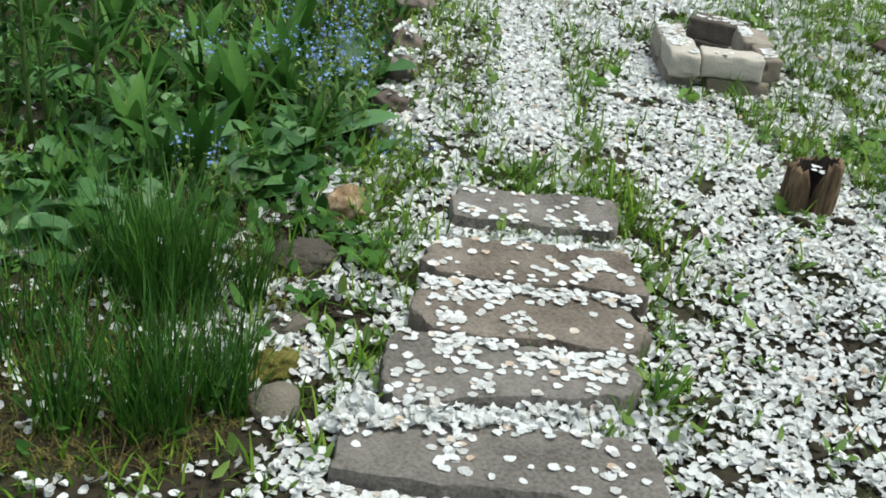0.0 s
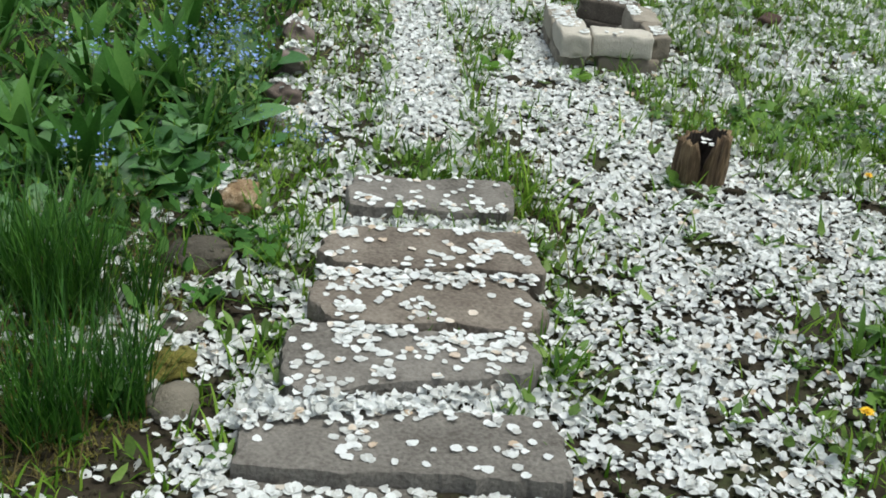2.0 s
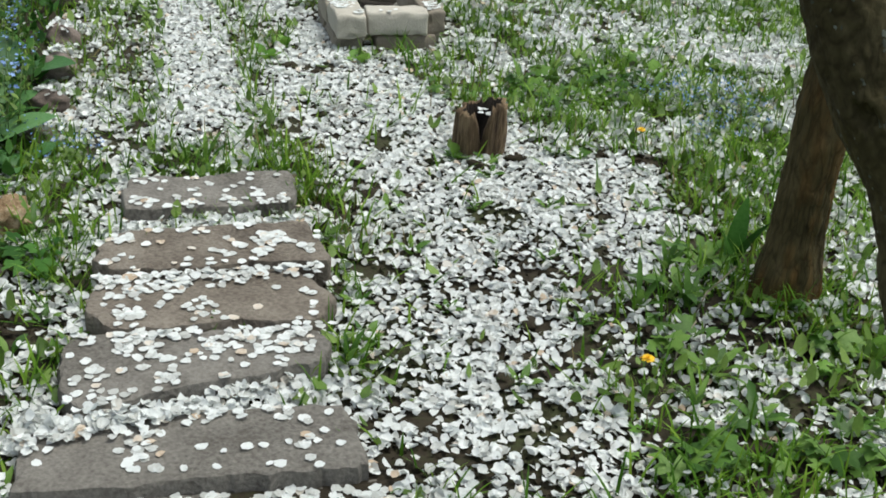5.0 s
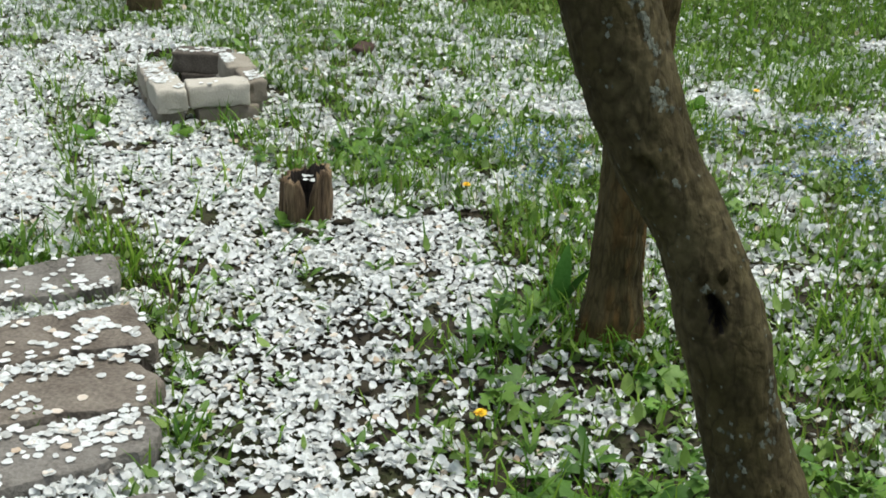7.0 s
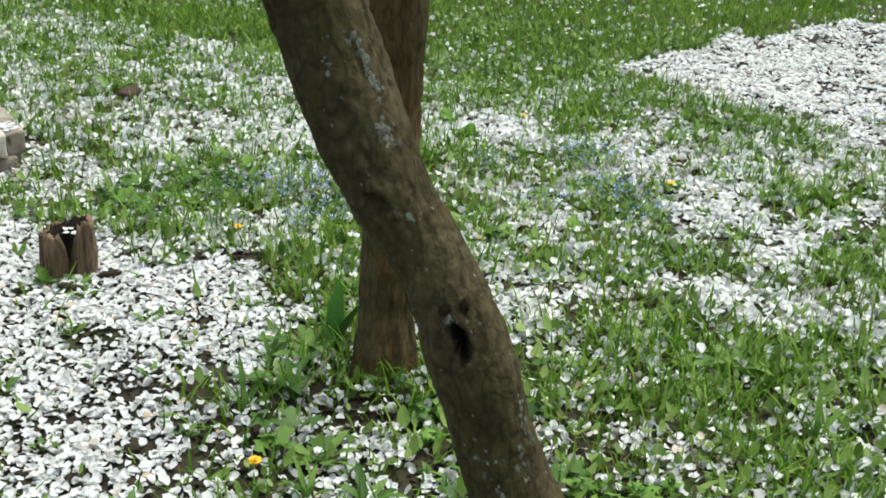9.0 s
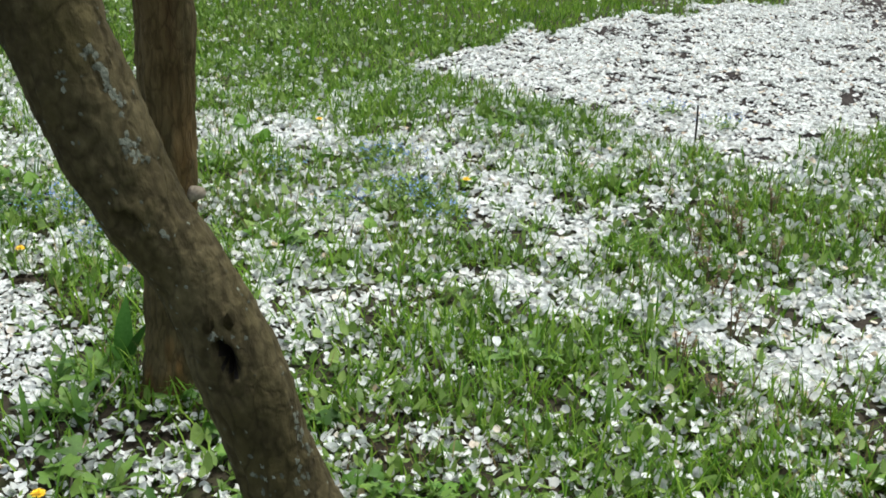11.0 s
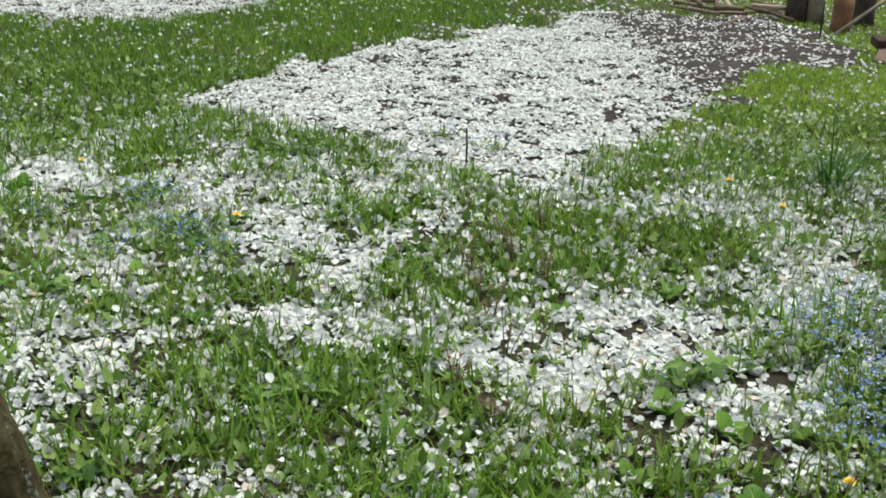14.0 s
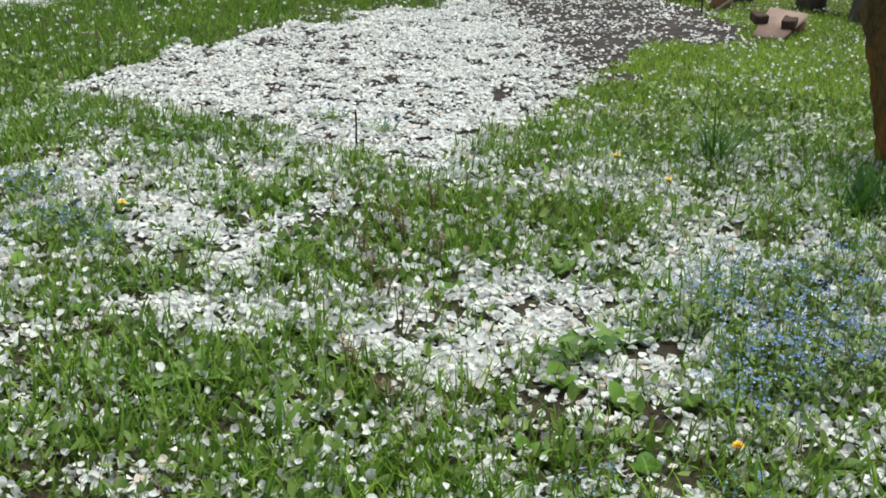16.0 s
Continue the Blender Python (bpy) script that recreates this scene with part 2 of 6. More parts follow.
def vnoise(x, y, cell, seed=0):
    """Smooth value noise from 0 to 1, cells of the given size in metres."""
    x, y = np.asarray(x, float) / cell + 37.3, np.asarray(y, float) / cell + 91.7
    ix, iy = np.floor(x).astype(np.int64), np.floor(y).astype(np.int64)
    fx, fy = x - ix, y - iy
    fx, fy = fx * fx * (3 - 2 * fx), fy * fy * (3 - 2 * fy)

    def rnd(a, b):
        h = (a * 374761393 + b * 668265263 + seed * 974711) & 0x7FFFFFFF
        h = ((h ^ (h >> 13)) * 1274126177) & 0x7FFFFFFF
        return ((h ^ (h >> 16)) & 0xFFFF) / 65535.0
    return (rnd(ix, iy) * (1 - fx) + rnd(ix + 1, iy) * fx) * (1 - fy) + (rnd(ix, iy + 1) * (1 - fx) + rnd(ix + 1, iy + 1) * fx) * fy


def blobs(x, y, table):
    """Soft spots (x, y, radius, strength), joined."""
    out = np.zeros(np.shape(x))
    for bx, by, r, s in table:
        out = np.maximum(out, s * np.exp(-(((x - bx) ** 2 + (y - by) ** 2) / (r * r)) ** 1.5))
    return out


def seg_distance(x, y, a, b):
    ax, ay = a
    dx, dy = b[0] - ax, b[1] - ay
    t = np.clip(((x - ax) * dx + (y - ay) * dy) / (dx * dx + dy * dy), 0, 1)
    return np.hypot(x - ax - t * dx, y - ay - t * dy)


def link_mesh(name, mesh, material, parent=None, label="", smooth=True):
    if material is not None and not mesh.materials:
        mesh.materials.append(material)
    if smooth:
        mesh.polygons.foreach_set("use_smooth", np.ones(len(mesh.polygons), bool))
    ob = new(name, mesh)
    if parent is not None:
        ob.parent = parent
    return tagged(ob, label)


def part(name, bm, material, parent=None, label="", smooth=True):
    mesh = bpy.data.meshes.new(name)
    bm.to_mesh(mesh)
    bm.free()
    return link_mesh(name, mesh, material, parent, label, smooth)


def arrays_mesh(name, verts, tris, material, smooth=True):
    """A mesh from vertex and triangle arrays."""
    mesh = bpy.data.meshes.new(name)
    verts, tris = np.ascontiguousarray(verts, np.float32), np.ascontiguousarray(tris, np.int32)
    mesh.vertices.add(len(verts))
    mesh.vertices.foreach_set("co", verts.ravel())
    mesh.loops.add(tris.size)
    mesh.loops.foreach_set("vertex_index", tris.ravel())
    mesh.polygons.add(len(tris))
    mesh.polygons.foreach_set("loop_start", np.arange(0, tris.size, 3, dtype=np.int32))
    mesh.polygons.foreach_set("loop_total", np.full(len(tris), 3, np.int32))
    mesh.update(calc_edges=True)
    mesh.validate()
    mesh.materials.append(material)
    if smooth:
        mesh.polygons.foreach_set("use_smooth", np.ones(len(tris), bool))
    return mesh


def tube(bm, points, radii, sides=10, rough=0.0, seed=0, cap=True):
    """A tapered tube along points, with an uneven skin."""
    rings = []
    pts = [Vector(p) for p in points]
    side = Vector((1, 0, 0))
    for i, p in enumerate(pts):
        d = (pts[min(i + 1, len(pts) - 1)] - pts[max(i - 1, 0)]).normalized()
        side = (side - d * side.dot(d))
        if side.length < 1e-4:
            side = d.orthogonal()
        side.normalize()
        up = d.cross(side)
        ring = []
        for k in range(sides):
            a = 2 * math.pi * k / sides
            n = side * math.cos(a) + up * math.sin(a)
            r = radii[i]
            if rough:
                r *= 1 + rough * (noise.noise((p + n * radii[i]) * (0.55 / max(radii[i], 0.01)) + Vector((seed, 0, 0))) + 0.45 * noise.noise((p + n * radii[i]) * (2.3 / max(radii[i], 0.01)) + Vector((seed, 7, 0))))
            ring.append(bm.verts.new(p + n * r))
        rings.append(ring)
    for a, b in zip(rings, rings[1:]):
        for k in range(sides):
            bm.faces.new((a[k], a[(k + 1) % sides], b[(k + 1) % sides], b[k]))
    if cap:
        bm.faces.new(rings[0][::-1])
        bm.faces.new(rings[-1])
    return rings


def smooth_line(points, radii, steps):
    """Catmull-Rom through points, with radii, so many steps a span."""
    pts = [Vector(p) for p in points]
    out, rad = [], []
    for i in range(len(pts) - 1):
        p0, p1, p2, p3 = pts[max(i - 1, 0)], pts[i], pts[i + 1], pts[min(i + 2, len(pts) - 1)]
        for s in range(steps):
            t = s / steps
            out.append(0.5 * ((2 * p1) + (p2 - p0) * t + (2 * p0 - 5 * p1 + 4 * p2 - p3) * t * t + (3 * p1 - p0 - 3 * p2 + p3) * t ** 3))
            rad.append(radii[i] * (1 - t) + radii[i + 1] * t)
    return out + [pts[-1]], rad + [radii[-1]]


def leaf_into(bm, base, heading, length, width, rise=0.9, droop=0.6, fold=0.25, peak=0.45, n=6, lobes=0.0, twist=0.0):
    """A leaf with a midrib fold: rises at the base, bends over by droop (radians)."""
    dirn = Vector((math.cos(heading), math.sin(heading), 0))
    across = Vector((-dirn.y, dirn.x, 0))
    p, a = Vector(base), rise
    rows = []
    for i in range(n + 1):
        t = i / n
        w = width * 0.5 * (math.sin(math.pi * min(1, t / (2 * peak)) ** 0.8) if t < peak else max(0.0, 1 - ((t - peak) / (1 - peak)) ** 1.8))
        if i == 0:
            w = width * 0.1
        if lobes and 0 < i < n:
            w *= 1 - lobes * (i % 2)
        fw = dirn * math.cos(a) + Vector((0, 0, 1)) * math.sin(a)
        nrm = (-dirn * math.sin(a) + Vector((0, 0, 1)) * math.cos(a))
        ac = across * math.cos(twist * t) + nrm * math.sin(twist * t)
        if i == n:
            rows.append([bm.verts.new(p)])
        else:
            rows.append([bm.verts.new(p + ac * w + nrm * w * fold), bm.verts.new(p), bm.verts.new(p - ac * w + nrm * w * fold)])
        p = p + fw * (length / n)
        a -= droop / n
    for r0, r1 in zip(rows, rows[1:]):
        if len(r1) == 3:
            bm.faces.new((r0[0], r0[1], r1[1], r1[0]))
            bm.faces.new((r0[1], r0[2], r1[2], r1[1]))
        else:
            bm.faces.new((r0[0], r0[1], r1[0]))
            bm.faces.new((r0[1], r0[2], r1[0]))


# ---- ground ----
SLABS = [
    (((0.275, 1.338), (0.350, 1.427), (0.897, 1.124), (0.860, 1.009)), 0.0),
    (((0.353, 1.408), (0.449, 1.567), (0.930, 1.303), (0.873, 1.122)), 0.035),
    (((0.497, 1.551), (0.624, 1.777), (1.066, 1.520), (0.985, 1.420)), 0.05),
    (((0.640, 1.763), (0.766, 1.941), (1.175, 1.725), (1.088, 1.530)), 0.06),
    (((0.758, 1.932), (0.848, 2.105), (1.271, 1.897), (1.202, 1.715)), 0.075),
    (((0.956, 2.205), (1.031, 2.366), (1.414, 2.185), (1.313, 2.010)), 0.06),
]
BED_EDGE = [(-0.25, 1.6), (0.12, 1.48), (0.3, 1.62), (0.42, 1.82), (0.6, 2.2), (0.78, 2.45), (1.05, 2.9), (1.33, 3.45), (1.65, 4.0), (2.4, 5.5)]
PATCH = [(5.15, 1.95), (4.75, 1.0), (4.3, 0.15), (5.0, -0.15), (5.95, -0.48), (7.1, -0.85), (7.25, -1.2), (7.45, -1.5), (7.9, -1.5), (8.4, -1.3), (9.0, -0.9), (8.95, 0.2), (7.75, 0.82), (6.2, 1.8)]
PATCH_2 = [(6.95, 3.9), (7.05, 3.1), (8.2, 2.55), (10.5, 2.6), (10.5, 5.5), (8.0, 5.5)]


def lay(x, y):
    """Height of the bare ground."""
    x, y = np.asarray(x, float), np.asarray(y, float)
    h = 0.022 * (vnoise(x, y, 0.9, 3) - 0.5) + 0.012 * (vnoise(x, y, 0.22, 5) - 0.5) + 0.006 * (vnoise(x, y, 0.07, 6) - 0.5)
    h = h + 0.04 * np.exp(-((x - 1.97) ** 2 + (y - 1.09) ** 2) / 0.03)
    h = h + 0.03 * np.exp(-((x - 1.28) ** 2 + (y - 0.3) ** 2) / 0.04)
    h = h + 0.02 * np.exp(-((seg_distance(x, y, (0.95, 1.75), (1.45, 2.6))) / 0.25) ** 2)
    far = np.hypot(x - 3, y - 1)
    return h * np.clip(1.5 - far / 40, 0.0, 1) + np.clip(far - 14, 0, 400) * 0.012


def in_bed(x, y):
    return inside(x, y, BED_EDGE + [(2.4, 9), (-6, 9), (-6, 1.6)])


def in_slab(x, y):
    """Index of the slab under each point, or -1."""
    which = np.full(np.shape(x), -1)
    for i, (corners, top) in enumerate(SLABS):
        which[inside(x, y, corners)] = i
    return which


def build_ground():
    fine_x, fine_y = np.arange(-1.6, 10.8, 0.05), np.arange(-4.0, 6.6, 0.05)
    out = np.array([0.3, 0.8, 2, 4, 8, 16, 32, 64, 128, 260, 500])
    gx = np.concatenate([fine_x[0] - out[::-1], fine_x, fine_x[-1] + out])
    gy = np.concatenate([fine_y[0] - out[::-1], fine_y, fine_y[-1] + out])
    xx, yy = np.meshgrid(gx, gy, indexing="ij")
    verts = np.stack([xx, yy, lay(xx, yy)], -1).reshape(-1, 3)
    i, j = np.meshgrid(np.arange(len(gx) - 1), np.arange(len(gy) - 1), indexing="ij")
    a = (i * len(gy) + j).ravel()
    b, c, d = a + len(gy), a + len(gy) + 1, a + 1
    tris = np.concatenate([np.stack([a, b, c], 1), np.stack([a, c, d], 1)])
    ob = new("ground", arrays_mesh("ground", verts, tris, M_GROUND))
    tagged(ob, "dark garden soil with moss under grass and petals", "ground", kind="structure")


def soil_dist(x, y, corners):
    """Distance inwards from the ragged rim of a dug bed."""
    edge = np.full(np.shape(x), 9.0)
    for k in range(len(corners)):
        edge = np.minimum(edge, seg_distance(x, y, corners[k], corners[(k + 1) % len(corners)]))
    return np.where(inside(x, y, corners), edge, -edge) + 0.3 * (vnoise(x, y, 0.25, 11) - 0.5) + 0.2 * (vnoise(x, y, 0.09, 14) - 0.5)


def soil_rise(x, y, edge):
    """How far the crumbly soil stands over the ground."""
    lumps = 0.02 * (vnoise(x, y, 0.11, 12) - 0.5) + 0.02 * (vnoise(x, y, 0.5, 13) - 0.5)
    return np.clip(edge * 0.3, -0.05, 0.012) + lumps * np.clip(edge * 8, 0, 1)


def build_soil(name, corners, label):
    """A dug bed: crumbly soil a little above the lawn, with a ragged rim."""
    cs = np.array(corners)
    gx, gy = np.arange(cs[:, 0].min() - 0.2, cs[:, 0].max() + 0.2, 0.035), np.arange(cs[:, 1].min() - 0.2, cs[:, 1].max() + 0.2, 0.035)
    xx, yy = np.meshgrid(gx, gy, indexing="ij")
    edge = soil_dist(xx, yy, corners)
    verts = np.stack([xx, yy, lay(xx, yy) + soil_rise(xx, yy, edge)], -1).reshape(-1, 3)
    i, j = np.meshgrid(np.arange(len(gx) - 1), np.arange(len(gy) - 1), indexing="ij")
    keep = (edge[:-1, :-1] > -0.1).ravel()
    a = (i * len(gy) + j).ravel()[keep]
    b, c, d = a + len(gy), a + len(gy) + 1, a + 1
    tris = np.concatenate([np.stack([a, b, c], 1), np.stack([a, c, d], 1)])
    used = np.unique(tris)
    back = np.zeros(len(verts), int)
    back[used] = np.arange(len(used))
    ob = new(name, arrays_mesh(name, verts[used], back[tris], M_SOIL))
    tagged(ob, label, "soil bed", kind="structure")


build_ground()
build_soil("soil_bed_1", PATCH, "dug dark soil bed strewn with white petals")
build_soil("soil_bed_2", PATCH_2, "farther dug soil bed strewn with white petals")


# ---- stone steps ----
def stone_step(corners, top, thick, seed, label, material, chips):
    """A worn sandstone slab: four plan corners (front left, back left, back right, front right); chips: (u, v, reach, depth) broken from the rim."""
    rng = random.Random(seed)
    bm = bmesh.new()
    fl, bl, br, fr = [Vector((*c, 0)) for c in corners]
    nx, ny = 52, 20
    tilt = rng.uniform(-0.004, 0.004)
    layers = []
    for lev in range(4):
        grid = []
        for i in range(nx + 1):
            row = []
            for j in range(ny + 1):
                u, v = i / nx, j / ny
                p = (fl * (1 - u) + fr * u) * (1 - v) + (bl * (1 - u) + br * u) * v
                rim = min(min(u, 1 - u) * 0.5, min(v, 1 - v) * 0.19)
                edge = Vector((noise.noise(p * 9 + Vector((0, 0, seed))), noise.noise(p * 9 + Vector((5, 0, seed))), 0)) * 0.013
                edge += Vector((noise.noise(p * 30 + Vector((0, 3, seed))), noise.noise(p * 30 + Vector((5, 3, seed))), 0)) * 0.008
                edge += Vector((noise.noise(p * 75 + Vector((0, 4, seed))), noise.noise(p * 75 + Vector((5, 4, seed))), 0)) * 0.004
                centre = (fl + fr + bl + br) / 4
                corner = max(0.0, abs(2 * u - 1) - 0.8) * max(0.0, abs(2 * v - 1) - 0.4)
                p = p.lerp(centre, corner * 0.3)
                for cu, cv, reach, depth in chips:
                    away = math.hypot((u - cu) * 0.5, (v - cv) * 0.19)
                    if away < reach:
                        p = p.lerp(centre, depth * (1 - away / reach) ** 0.7)
                q = p + (edge if rim < 0.02 else edge * 0.3)
                if lev == 0:
                    q = q - (q - centre).normalized() * (0.003 if rim < 0.001 else 0)
                z = (top + 0.005 * noise.noise(p * 6 + Vector((0, 0, seed))) + 0.0022 * noise.noise(p * 28) + 0.0012 * noise.noise(p * 70) + tilt * (u - 0.5)) if lev == 0 else top - (0, 0.011, thick * 0.6, thick)[lev]
                if lev == 0 and rim < 0.001:
                    z -= 0.0025
                row.append((q, z))
            grid.append(row)
        layers.append(grid)
    top_v = [[bm.verts.new((q.x, q.y, z)) for q, z in row] for row in layers[0]]
    for i in range(nx):
        for j in range(ny):
            bm.faces.new((top_v[i][j], top_v[i + 1][j], top_v[i + 1][j + 1], top_v[i][j + 1]))
    loop_ij = [(i, 0) for i in range(nx)] + [(nx, j) for j in range(ny)] + [(i, ny) for i in range(nx, 0, -1)] + [(0, j) for j in range(ny, 0, -1)]
    rings = [[top_v[i][j] for i, j in loop_ij]]
    for lev in (1, 2, 3):
        rings.append([bm.verts.new((layers[lev][i][j][0].x, layers[lev][i][j][0].y, layers[lev][i][j][1] + (0.006 * noise.noise(layers[lev][i][j][0] * 14 + Vector((0, lev, seed))) if lev > 1 else 0))) for i, j in loop_ij])
    for a, b in zip(rings, rings[1:]):
        for k in range(len(a)):
            bm.faces.new((a[k - 1], b[k - 1], b[k], a[k]))
    bm.faces.new(rings[-1])
    bmesh.ops.recalc_face_normals(bm, faces=bm.faces)
    ob = part("stone_step", bm, material)
    ob.data.set_sharp_from_angle(angle=radians(32))
    return tagged(ob, label, "stone step", "garden steps")


STEP_LABELS = ["lowest grey sandstone step nearly buried in petals", "wide worn grey sandstone step with few petals", "grey sandstone step half covered by petals", "grey sandstone step with a chipped edge and petals",
               "narrow grey sandstone step strewn with petals", "small grey sandstone step behind grass tufts"]
CHIPS = [[], [(0.0, 1.0, 0.06, 0.06), (0.55, 0.0, 0.08, 0.05)], [(0.0, 0.0, 0.05, 0.08), (1.0, 1.0, 0.09, 0.1)], [(1.0, 1.0, 0.1, 0.12), (0.0, 0.0, 0.07, 0.14), (1.0, 0.0, 0.05, 0.08)],
         [(0.0, 0.0, 0.05, 0.1), (0.0, 1.0, 0.07, 0.12), (0.7, 0.0, 0.08, 0.08)], [(0.0, 1.0, 0.08, 0.12), (1.0, 0.0, 0.05, 0.08), (0.45, 1.0, 0.08, 0.06)]]
STEPS = [stone_step(corners, top, 0.06 if i < 2 else 0.09, i + 1, STEP_LABELS[i], M_STONE_BROWN if i in (3, 4) else M_STONE, CHIPS[i]) for i, (corners, top) in enumerate(SLABS)]


# ---- stones, bricks, clods ----
ROCK_TOPS = []


def rock(name, x, y, sx, sy, sz, turn, seed, material, label, category="stone", sink=0.25, jag=0.3, group="", facets=9, fine=0.04):
    """A field stone: a ball cut by random planes, with worn edges and a rough skin."""
    rng = random.Random(seed * 7 + 1)
    cuts = [(Vector((rng.gauss(0, 1), rng.gauss(0, 1), rng.gauss(0, 1))).normalized(), rng.uniform(0.66, 0.9)) for _ in range(facets)]
    bm = bmesh.new()
    bmesh.ops.create_icosphere(bm, subdivisions=4 if facets else 3, radius=1)
    for v in bm.verts:
        p = v.co.copy()
        s = 1 + jag * noise.noise(p * 1.1 + Vector((seed, 0, 0))) + jag * 0.4 * noise.noise(p * 3 + Vector((seed, 9, 0)))
        for n, d in cuts:
            out = p.dot(n) * s - d
            if out > 0:
                s -= 0.85 * out / max(p.dot(n), 0.3)
        s += fine * noise.noise(p * 7 + Vector((seed, 3, 0))) + 0.5 * fine * noise.noise(p * 17 + Vector((seed, 3, 0)))
        v.co = Vector((p.x * sx, p.y * sy, p.z * sz)) * s * (1.08 if facets else 1.0)
    ob = part(name, bm, material)
    ob.matrix_world = pose(x, y, float(lay(x, y)) + sz * (1 - 2 * sink), 0, 0, turn)
    ROCK_TOPS.append((x, y, sx, sy, sz, float(lay(x, y)) + sz * (1 - 2 * sink), radians(turn)))
    return tagged(ob, label, category, group)


EDGING = "stones edging the flower bed"
rock("edging_stone", 0.338, 1.632, 0.05, 0.045, 0.036, 10, 1, M_ROCK, "smooth round grey stone beside the bed", group=EDGING, facets=0, fine=0.015)
rock("edging_stone", 0.382, 1.765, 0.056, 0.04, 0.024, 30, 2, M_MOSS, "stone overgrown with olive moss", group=EDGING, jag=0.5, facets=4, fine=0.16)
rock("edging_stone", 0.45, 1.9, 0.045, 0.035, 0.024, 25, 3, M_ROCK, "flat grey stone half buried in petals", group=EDGING)
rock("edging_stone", 0.58, 2.17, 0.07, 0.055, 0.03, -15, 4, M_ROCK, "flat dark grey stone with petals on it", group=EDGING, facets=5)
rock("edging_stone", 0.742, 2.365, 0.062, 0.056, 0.045, 0, 5, M_ROCK_LIGHT, "rough ochre and cream stone", group=EDGING, jag=0.4, facets=7, fine=0.2)
rock("edging_stone", 1.02, 2.8, 0.07, 0.06, 0.025, 20, 6, M_ROCK_BROWN, "grey stone with petals at the bed edge", group=EDGING)
rock("edging_stone", 1.14, 3.02, 0.045, 0.06, 0.035, 60, 7, M_ROCK_BROWN, "brown stone at the bed edge", group=EDGING)
rock("edging_stone", 1.28, 3.26, 0.062, 0.058, 0.05, 10, 8, M_ROCK_BROWN, "pinkish grey stone at the bed edge", group=EDGING)
rock("edging_stone", 1.43, 3.56, 0.055, 0.06, 0.045, 50, 9, M_ROCK_BROWN, "brown grey stone at the bed edge", group=EDGING)
rock("edging_stone", 1.66, 3.98, 0.07, 0.08, 0.05, 40, 12, M_ROCK_BROWN, "grey brown stone where the bed ends", group=EDGING)
CLODS = [(1.93, 2.97, 0.035), (1.98, 2.89, 0.03), (1.64, 2.21, 0.035), (1.91, 2.03, 0.04), (2.04, 2.02, 0.04), (2.72, 3.78, 0.06), (1.45, 1.36, 0.03), (1.62, 1.42, 0.03), (1.38, 1.62, 0.025), (1.75, 2.55, 0.03), (1.53, 1.12, 0.03), (1.25, 1.22, 0.03)]
for k, (x, y, r) in enumerate(CLODS):
    rock("soil_clod", x, y, r * 0.75, r * 0.6, r * 0.4, k * 37, 20 + k, M_GROUND, "dark clod of bare soil among petals", "soil clod", group="clods of soil", jag=0.8, facets=0)


def brick_mesh(name, l, w, h, seed):
    """A brick with worn, rounded edges, base at z 0."""
    bm = bmesh.new()
    bmesh.ops.create_cube(bm, size=1)
    for v in bm.verts:
        v.co = Vector((v.co.x * l, v.co.y * w, (v.co.z + 0.5) * h))
    bmesh.ops.bevel(bm, geom=bm.edges[:], offset=0.009, segments=3, profile=0.55, affect="EDGES")
    bmesh.ops.subdivide_edges(bm, edges=[e for e in bm.edges if e.calc_length() > 0.05], cuts=7, use_grid_fill=True)
    half = Vector((l / 2, w / 2, h / 2))
    for v in bm.verts:
        at_rim = sorted(abs(abs(c) - e) for c, e in zip(v.co - Vector((0, 0, h / 2)), half))[1] < 0.012
        if at_rim:
            bite = max(0.0, noise.noise(v.co * 22 + Vector((seed * 5, 2, 0))) - 0.12)
            v.co = v.co.lerp(Vector((0, 0, h / 2)), min(0.16, bite * 0.32))
        v.co += Vector((noise.noise(v.co * 25 + Vector((seed, 0, 0))), noise.noise(v.co * 25 + Vector((seed, 5, 0))), noise.noise(v.co * 25 + Vector((seed, 9, 0))))) * 0.0055
    mesh = bpy.data.meshes.new(name)
    bm.to_mesh(mesh)
    bm.free()
    return mesh


RING_AT = pose(2.42, 3.15, 0.0)
UPPER = [(-0.018, -0.131, 0.05, -30), (-0.155, -0.029, 0.05, 64), (0.138, -0.118, 0.046, 66), (0.207, 0.04, 0.05, 62), (0.233, 0.274, 0.036, -55), (-0.06, 0.166, 0.035, 62)]
# the lower course is shifted along itself and set a little inwards
RING = UPPER + [(x * 0.97 + 0.035 * math.cos(radians(a)), y * 0.97 + 0.006 + 0.035 * math.sin(radians(a)), -0.033 - (0.01 if k in (4, 5) else 0), a + 2 * (-1) ** k) for k, (x, y, z, a) in enumerate(UPPER)]


def brick_ring():
    root = tagged(new("brick_ring"), "square ring of pale sand-lime bricks in two courses", "brick fire ring")
    root.matrix_world = RING_AT
    meshes = [brick_mesh("brick", 0.212, 0.105, 0.081, s) for s in (1, 2, 3)]
    # back bricks, with the shade inside the ring coloured in
    shaded = brick_mesh("brick", 0.212, 0.105, 0.081, 5)
    slim = brick_mesh("brick", 0.212, 0.07, 0.081, 6)
    shaded.materials.append(M_BRICK_SHADED)
    rng = random.Random(4)
    for k, (x, y, z, a) in enumerate(RING):
        ob = link_mesh("brick", shaded if k in (4, 10) else slim if k in (2, 8) else meshes[k % 3], M_BRICK, root)
        ob.matrix_local = pose(x, y, z, rng.uniform(-1.5, 1.5), rng.uniform(-1.5, 1.5), a)


